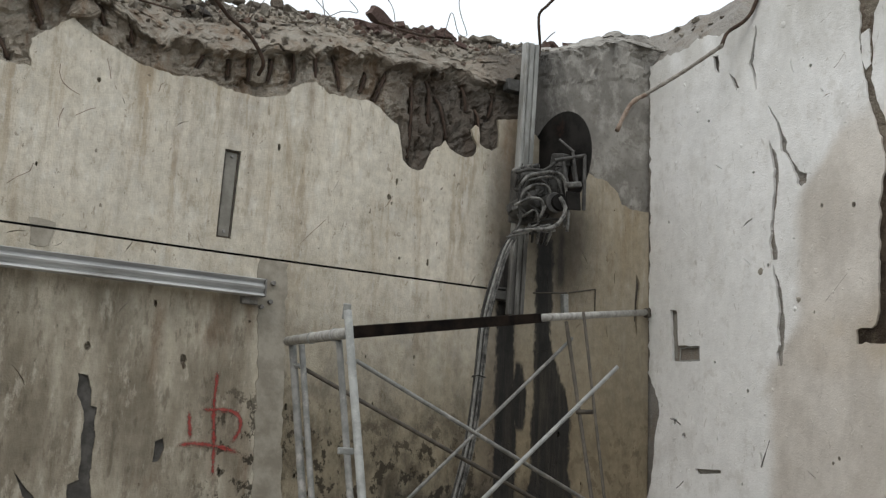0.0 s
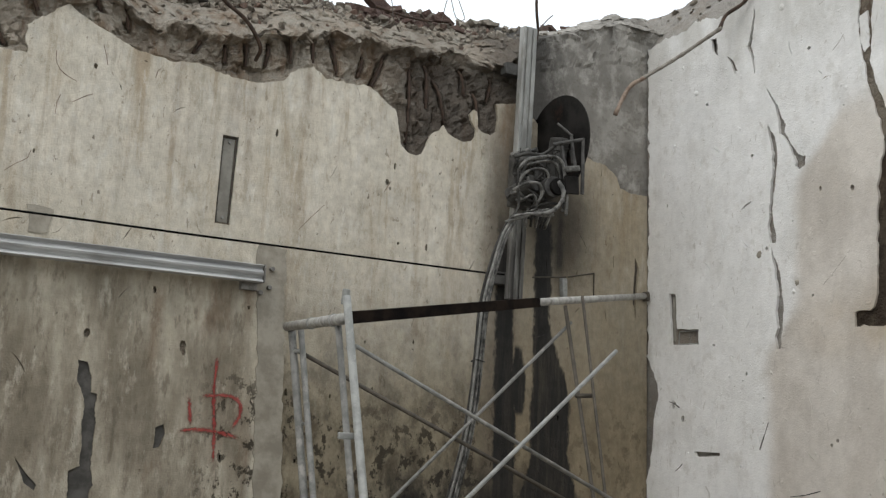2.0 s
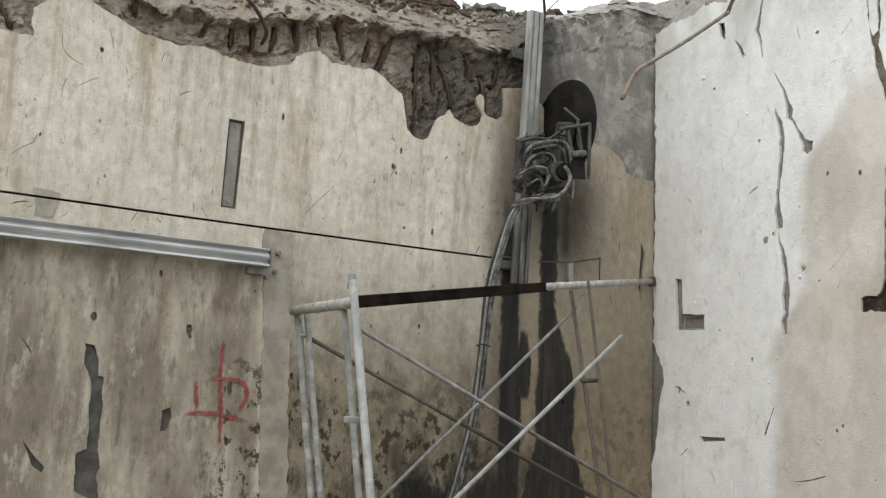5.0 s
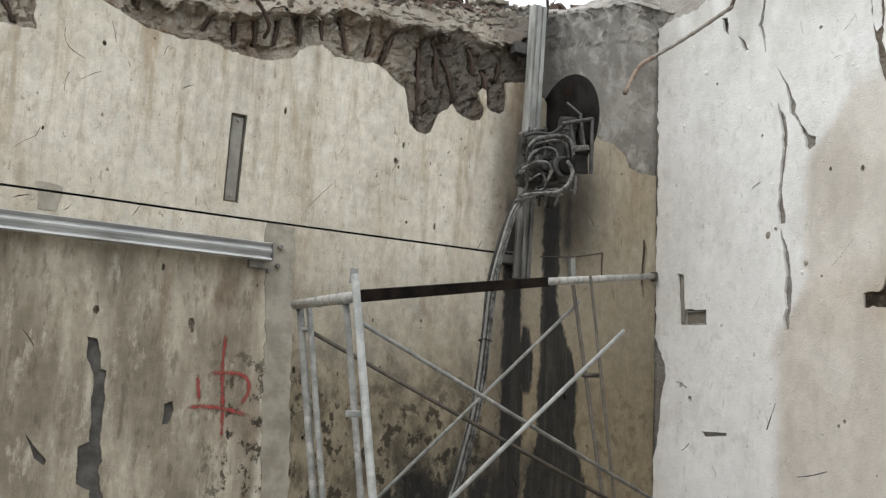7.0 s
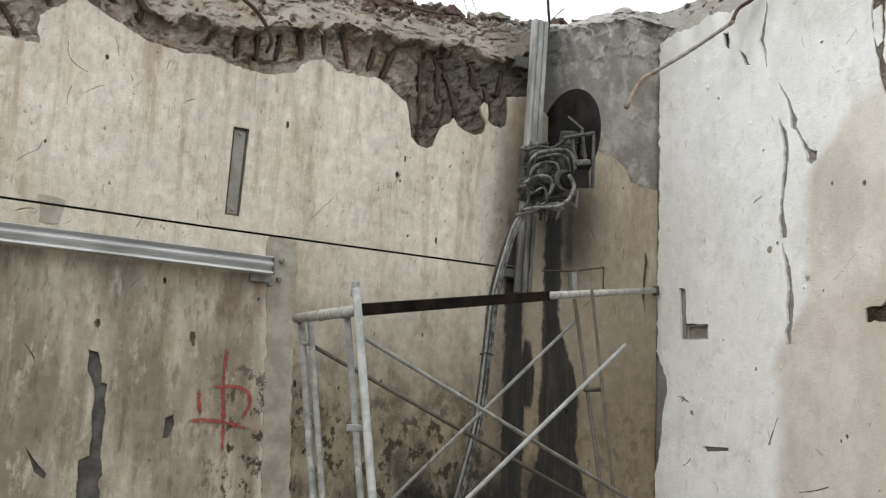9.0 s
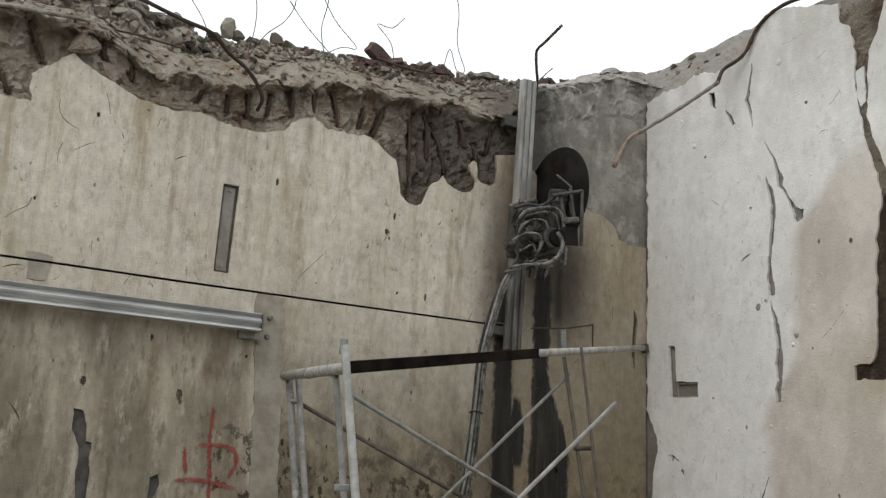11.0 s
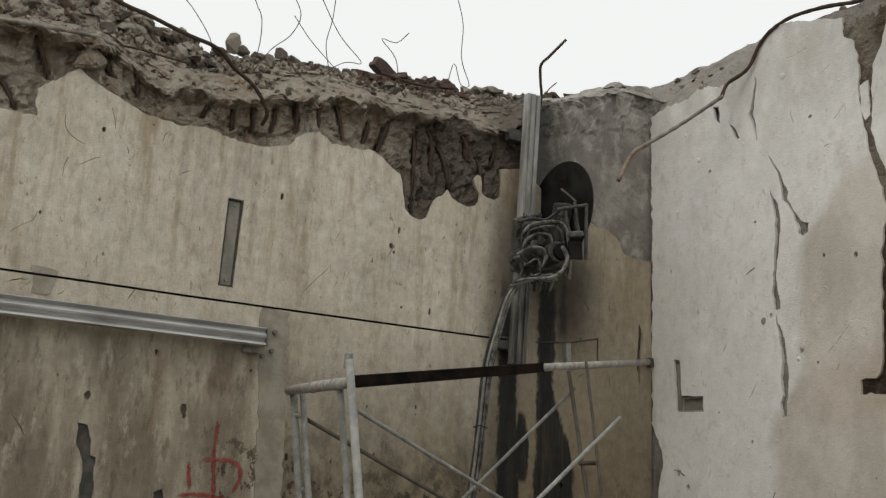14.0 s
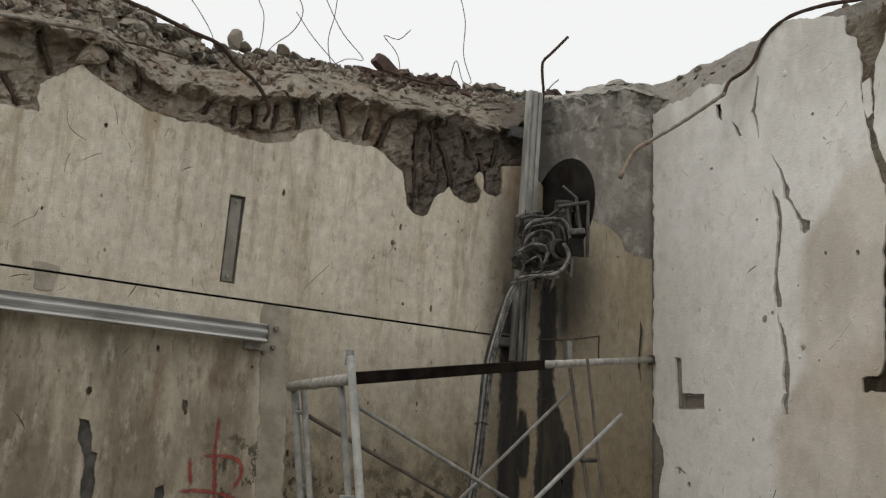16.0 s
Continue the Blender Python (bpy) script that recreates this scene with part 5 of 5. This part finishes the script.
piece("ledger", extrude_profile([(-0.010, -0.019), (-0.008, -0.021), (0.008, -0.021), (0.010, -0.019), (0.010, 0.016), (0.008, 0.018), (-0.008, 0.018), (-0.010, 0.016)], la, lb, side, side.cross(ld)), M_BLACK, scaf, "black painted ledger bar")
pole("ledger_end", (2.395, 3.338, 2.028), (3.535, 3.975, 2.228), 0.0165, M_SPLASHED, False, "pale steel ledger end")
piece("ledger_foot", block((0.034, 0.034, 0.05), pose(3.54, 3.972, 2.226, 0, -10, 25), 0.008), M_BRACE, scaf)
pole("cross_brace", (1.338, 2.82, 1.743), (2.62, 2.906, 1.192), 0.0071, M_TUBE)
pole("cross_brace", (1.40, 2.69, 1.055), (2.50, 2.97, 1.82), 0.0079, M_POST)
pole("cross_brace", (1.50, 3.69, 1.781), (2.70, 3.29, 1.165), 0.0086, M_BRACE, False, "brown rusted brace")
pole("cross_brace", (1.56, 3.41, 1.02), (2.73, 3.55, 1.99), 0.0075, M_TUBE)
pole("far_post", (2.695, 3.55, 2.06), (2.722, 3.34, 1.14), 0.0085, M_BRACE, True)
pole("far_post", (2.735, 3.48, 2.10), (2.742, 3.32, 1.28), 0.0065, M_BRACE, True)
pole("spacer", (2.69, 3.46, 1.665), (2.755, 3.43, 1.668), 0.010, M_BRACE)
pole("low_rail", (1.504, 3.47, 1.05), (1.326, 2.60, 1.03), 0.0150, M_TUBE)
for c in ((1.314, 2.80, 1.735), (1.318, 2.73, 1.47), (1.488, 3.655, 1.775), (1.496, 3.60, 1.50)):
    piece("coupler_pin", drum(0.008, 0.034, pose(*c, 90, 0, 20), 12, 0.003), M_POST, scaf)
piece("post_pin", drum(0.0125, 0.05, pose(1.3055, 2.842, 1.894, 8, 0, 0), 12, 0.004), M_POST, scaf)
piece("coupler_tab", block((0.05, 0.012, 0.020), pose(1.285, 2.74, 1.47), 0.003), M_POST, scaf)
bracket = part("white_bracket", block((0.030, 0.03, 0.10), pose(3.012, 3.985, 2.215, 0, -3, 0), 0.004), M_POST)
tagged(bracket, "small white bracket fixed on the wet wall", "bracket")

# ---- loose bars and wires on the broken tops ----
def loose(name, pts, r, mat, label, category, group="", sides=8):
    ob = part(name, tube(pts, r, sides, wobble=0.06), mat, smooth=True)
    return tagged(ob, label, category, group)


bent = thing("bent_bar", (3.58, 2.8, 3.7), "long rusty bar bent down over the broken wall", "bar")
piece("bar_tip", tube([(3.045, 3.642, 3.035), (3.10, 3.646, 3.138), (3.15, 3.645, 3.207), (3.22, 3.628, 3.256)], 0.0108, 8, wobble=0.35), M_PALE_RUST, bent, "flaking rusty tip", True)
piece("bar_shaft", tube([(3.21, 3.631, 3.251), (3.36, 3.513, 3.374), (3.47, 3.358, 3.489)], 0.0098, 8, wobble=0.25), M_SHAFT, bent, "pale weathered shaft", True)
piece("bar_bend", tube([(3.465, 3.365, 3.485), (3.50, 3.358, 3.56), (3.53, 3.292, 3.596), (3.55, 3.25, 3.64), (3.56, 3.205, 3.723), (3.565, 3.136, 3.775), (3.57, 3.017, 3.80), (3.585, 2.845, 3.785), (3.61, 2.69, 3.755), (3.66, 2.55, 3.75), (3.8, 2.4, 3.70)], 0.0095, 8, wobble=0.3), M_RUST, bent, "", True)
loose("bent_rebar", [(0.35, 3.72, 3.50), (0.58, 3.70, 3.30), (0.77, 3.72, 3.26), (0.92, 3.74, 3.235), (1.05, 3.76, 3.22), (1.15, 3.84, 3.19), (1.25, 3.86, 3.14), (1.33, 3.90, 3.06), (1.345, 3.99, 3.03)],
      0.0088, M_RUST, "rusty reinforcing bar sagging over the rubble", "rebar")
loose("hooked_rebar", [(2.83, 3.80, 3.78), (2.77, 3.87, 3.69), (2.755, 3.91, 3.66), (2.77, 3.93, 3.58), (2.80, 3.96, 3.52), (2.83, 4.02, 3.46)], 0.0078, M_RUST, "hooked dark rebar standing in the rubble", "rebar")
wires = [[(0.90, 3.84, 3.45), (0.97, 3.85, 3.39), (1.06, 3.90, 3.30), (1.08, 4.0, 3.24)],
         [(1.15, 3.74, 3.53), (1.20, 3.76, 3.45), (1.225, 3.77, 3.41), (1.24, 3.81, 3.32), (1.25, 3.9, 3.24)],
         [(1.26, 3.9, 3.24), (1.29, 3.80, 3.30), (1.35, 3.75, 3.36), (1.37, 3.70, 3.44), (1.31, 3.68, 3.53)],
         [(1.53, 3.67, 3.64), (1.52, 3.69, 3.58), (1.53, 3.74, 3.48), (1.53, 3.79, 3.38), (1.59, 3.86, 3.27)],
         [(1.44, 3.72, 3.60), (1.57, 3.75, 3.43), (1.69, 3.76, 3.33), (1.62, 3.78, 3.32), (1.52, 3.88, 3.26)],
         [(1.37, 3.78, 3.47), (1.47, 3.80, 3.38), (1.64, 3.83, 3.27)],
         [(1.88, 3.69, 3.50), (1.84, 3.73, 3.455), (1.78, 3.76, 3.47), (1.86, 3.77, 3.40), (1.91, 3.82, 3.30)],
         [(2.01, 3.52, 3.68), (2.08, 3.56, 3.55), (2.11, 3.61, 3.41), (2.18, 3.65, 3.31), (2.14, 3.66, 3.31), (2.09, 3.64, 3.39), (2.10, 3.72, 3.30)]]
for wpts in wires:
    loose("binding_wire", wpts, 0.0021, M_WIRE, "thin curled wire sticking up from the rubble", "wire", "loose wires", 5)
loose("binding_wire", [(2.80, 3.97, 3.50), (2.83, 3.93, 3.56), (2.85, 3.90, 3.585)], 0.003, M_WIRE, "thin curled wire sticking up from the rubble", "wire", "loose wires", 5)
# a plank edge and rods lying on the lip
loose("lying_rod", [(-0.3, 3.97, 3.18), (0.0, 3.955, 3.172), (0.261, 3.945, 3.192), (0.403, 3.945, 3.204), (0.594, 3.955, 3.222), (0.70, 4.0, 3.225)], 0.0085, M_SHAFT, "pale weathered rod lying along the broken edge", "rod")
loose("lying_rod", [(0.68, 4.06, 3.255), (0.80, 4.08, 3.27), (0.92, 4.10, 3.275), (1.03, 4.12, 3.28)], 0.0045, M_RUST, "rusty rod lying on the dusty ledge", "rod")
loose("lying_rod", [(1.9, 3.99, 3.42), (2.05, 3.97, 3.40), (2.2, 3.99, 3.42)], 0.006, M_RUST, "rusty rod lying in brick rubble", "rod")

# ---- red survey sign sprayed on the plaster ----
mark = thing("sprayed_mark", (1.28, NORTH, 1.45), "red sprayed sign on the grimy plaster", "painted mark")


def spray_paint():
    """Red spray paint, thin and speckled towards the rim of each stroke."""
    k = Nodes("red_spray_paint")
    c = k.mix(k.ramp(k.noise(24, 5, 0.65), 0.35, 0.65), (0.27, 0.045, 0.040), (0.36, 0.085, 0.072))
    film = k.n.new("ShaderNodeAttribute")
    film.attribute_name = "film"
    worn = k.math('ADD', k.math('MULTIPLY', k.math('SUBTRACT', k.noise(130, 4, 0.7), 0.5), 1.3), k.math('MULTIPLY', k.math('SUBTRACT', k.noise(22, 4, 0.6), 0.5), 1.2))
    k.put(k.ramp(k.math('ADD', film.outputs["Fac"], worn), 0.15, 0.80, 0, 0.80), k.bsdf.inputs["Alpha"])
    return k.done(c, 0.75, spec=0.2)


M_RED = spray_paint()


def stroke(pts, w0, lift):
    """One sprayed line: a film that thins out towards both rims and both ends."""
    line = spline([(x, 0, z) for x, z in pts], 0.008)
    verts, faces, film = [], [], []
    for i, p in enumerate(line):
        d = (line[min(i + 1, len(line) - 1)] - line[max(i - 1, 0)]).normalized()
        nrm = Vector((-d.z, 0, d.x))
        wd = w0 * (1 + 0.3 * noise.noise(p * 30))
        tip = min(1.0, 0.2 + min(i, len(line) - 1 - i) * 0.2)
        for s in (-1.9, -1.0, -0.4, 0.4, 1.0, 1.9):
            verts.append((p.x + nrm.x * wd * s, NORTH - lift, p.z + nrm.z * wd * s))
            film.append(tip * max(0.0, 1.0 - abs(s) / 1.9))
    for i in range(len(line) - 1):
        faces += [(6 * i + j, 6 * i + j + 1, 6 * i + j + 7, 6 * i + j + 6) for j in range(5)]
    return verts, faces, film


for n_stroke, (pts, wd) in enumerate((([(1.283, 1.755), (1.281, 1.608), (1.294, 1.45), (1.300, 1.33)], 0.0066), ([(1.181, 1.59), (1.188, 1.53), (1.198, 1.462)], 0.0066),
                                      ([(1.140, 1.450), (1.21, 1.460), (1.277, 1.458), (1.34, 1.447), (1.40, 1.43)], 0.0068),
                                      ([(1.228, 1.593), (1.32, 1.600), (1.37, 1.590), (1.395, 1.560), (1.392, 1.514), (1.355, 1.462)], 0.0068))):
    pv, pf, film = stroke(pts, wd, 0.0015 + 0.0012 * n_stroke)
    ob = piece("paint_stroke", (pv, pf), M_RED, mark)
    ob.data.attributes.new("film", 'FLOAT', 'POINT').data.foreach_set("value", film)

# ---- rubble on the broken tops ----
dice = random.Random(11)
shapes = []
for i in range(9):
    bm = lump(20 + i, dice.uniform(0.55, 0.95))
    me = bpy.data.meshes.new("rubble_lump")
    bm.to_mesh(me)
    bm.free()
    me.materials.append(M_CHUNK)
    shapes.append(me)


def rubble_lump(p, s, size=None, lean=0.0):
    ob = new("rubble_lump", dice.choice(shapes))
    ob.location = p
    ob.rotation_euler = (dice.uniform(-0.5, 0.5), dice.uniform(-0.5, 0.5), dice.uniform(0, 6.28))
    ob.scale = (s * dice.uniform(0.8, 1.25), s * dice.uniform(0.8, 1.2), s * dice.uniform(0.7, 1.1))
    if size:
        ob.rotation_euler, ob.scale = (0, radians(lean), dice.uniform(-0.3, 0.3)), size
    return tagged(ob, "broken grey concrete lump lying on the torn wall", "rubble", "rubble lumps")


# the large stones of the crest: middle, size, lean
for x, z, sx, sz, lean in ((1.288, 3.535, 0.082, 0.13, 4), (1.335, 3.50, 0.075, 0.08, 10), (1.411, 3.492, 0.10, 0.10, -5), (1.474, 3.497, 0.07, 0.08, 8), (1.537, 3.535, 0.085, 0.12, 3),
                           (1.608, 3.505, 0.15, 0.055, 12), (1.22, 3.47, 0.08, 0.07, 0), (1.08, 3.45, 0.11, 0.075, 14), (0.998, 3.47, 0.10, 0.085, 6), (1.727, 3.51, 0.12, 0.05, 6),
                           (1.887, 3.53, 0.08, 0.06, 0), (2.20, 3.585, 0.10, 0.06, 5), (2.40, 3.60, 0.09, 0.07, 0), (2.649, 3.635, 0.11, 0.075, 0), (2.758, 3.655, 0.14, 0.07, 0),
                           (0.86, 3.53, 0.12, 0.09, 10), (0.818, 3.47, 0.13, 0.10, -8), (0.70, 3.50, 0.14, 0.11, 15), (0.55, 3.46, 0.16, 0.12, 0), (0.32, 3.44, 0.16, 0.12, -10), (0.42, 3.50, 0.12, 0.10, 0)):
    rubble_lump(Vector((x * 0.994, 4.335, 1.5 + (z - 1.5) * 0.994 + 0.012)), 0, (sx * 1.12, sx * 1.0, sz * 1.15), lean)
ob = rubble_lump(Vector((1.122, 4.225, 3.345)), 0, (0.20, 0.10, 0.075), 9)
ob.data = ob.data.copy()
ob.data.materials[0] = plain("dark_soaked_timber", (0.028, 0.024, 0.021), (0.065, 0.057, 0.05), 0.9, 22, 0.006)
tagged(ob, "dark oblong piece of debris lying on the ledge", "debris", "dark debris")
for i in range(190):
    cx = dice.uniform(-0.2, 2.65) if i % 3 else dice.uniform(0.0, 1.5)
    v = dice.uniform(0.59, 0.80) if i % 9 else dice.uniform(0.46, 0.6)
    s = 0.026 + 0.070 * dice.random() ** 2.0
    rubble_lump(broken_top(cx, v) + Vector((0, 0, s * 0.2)), s if v > 0.59 else s * 0.6)
for i in range(34):
    s = dice.uniform(0.05, 0.11)
    rubble_lump(broken_top(dice.uniform(0.1, 1.15), dice.uniform(0.62, 0.79)) + Vector((0, 0, s * 0.18)), s)
for i in range(38):
    cy = dice.uniform(2.3, 4.3) if i % 2 else dice.uniform(2.3, 3.1)
    s = 0.02 + 0.04 * dice.random() ** 2
    rubble_lump(east_top(cy, dice.uniform(0.4, 0.7)) + Vector((0, 0, s * 0.2)), s)
# broken bricks in the heap: one large piece that leans up, flat fragments round it
brick_shapes = []
for i in range(4):
    bm = block((1.0, 0.62, 0.42), None, 0.0)
    bmesh.ops.subdivide_edges(bm, edges=bm.edges[:], cuts=4, use_grid_fill=True)
    for v in bm.verts:
        chip = 0.9 - 0.35 * max(0.0, noise.noise(v.co * 2.2 + Vector((i * 5.0, 0, 0)))) - 0.10 * noise.noise(v.co * 7.0 + Vector((0, i * 3.0, 0)))
        v.co = Vector((v.co.x * chip, v.co.y * chip, v.co.z * (0.5 + 0.5 * chip)))
    me = bpy.data.meshes.new("brick_fragment")
    bm.to_mesh(me)
    bm.free()
    me.materials.append(M_BRICK)
    brick_shapes.append(me)
for i in range(44):
    cx, v, s = dice.uniform(1.92, 2.52), dice.uniform(0.63, 0.80), 0.035 + 0.06 * dice.random() ** 1.6
    ob = new("brick_fragment", brick_shapes[i % 4])
    ob.location = broken_top(cx, v) + Vector((0, 0, s * 0.2))
    ob.rotation_euler = (dice.uniform(-0.4, 0.4), dice.uniform(-0.5, 0.5), dice.uniform(-0.9, 0.9))
    ob.scale = (s * 1.3, s, s * dice.uniform(0.6, 1.0))
    if i == 0:
        ob.location, ob.rotation_euler, ob.scale = (2.062, 4.33, 3.605), (0.2, radians(26), 0.25), (0.14, 0.11, 0.15)
    if i in (1, 2, 3):
        ob.location = broken_top((3.15, 3.22, 3.29)[i - 1], 0.785) + Vector((0, 0, 0.012))
        ob.scale = ((0.05, 0.05, 0.09), (0.10, 0.06, 0.05), (0.07, 0.05, 0.04))[i - 1]
    tagged(ob, "dark reddish brick fragment lying in the rubble", "brick", "brick fragments")
# crushed small pieces, too many to count
sv, sf = [], []
for i in range(2600):
    cx = dice.uniform(-1.0, 3.0)
    v = dice.uniform(0.58, 0.82) if i % 12 else dice.uniform(0.42, 0.60)
    if cx > 2.7 and dice.random() < 0.5:
        continue
    s = 0.006 + 0.020 * dice.random() ** 2
    c = broken_top(cx, v) + Vector((0, 0, s * 0.3))
    r = [Vector((dice.gauss(0, 1), dice.gauss(0, 1), dice.gauss(0, 1))).normalized() * s * dice.uniform(0.7, 1.3) for _ in range(2)]
    a, b = r[0], r[1]
    n = a.cross(b).normalized() * s
    b0 = len(sv)
    sv += [c + a, c - a, c + b, c - b * 0.8, c + n, c - n]
    sf += [tuple(b0 + q for q in f) for f in ((0, 2, 4), (2, 1, 4), (1, 3, 4), (3, 0, 4), (2, 0, 5), (1, 2, 5), (3, 1, 5), (0, 3, 5))]
tagged(part("crushed_rubble", (sv, sf), M_RUBBLE), "crushed concrete and brick rubble along the broken wall top", "rubble", kind="stuff")
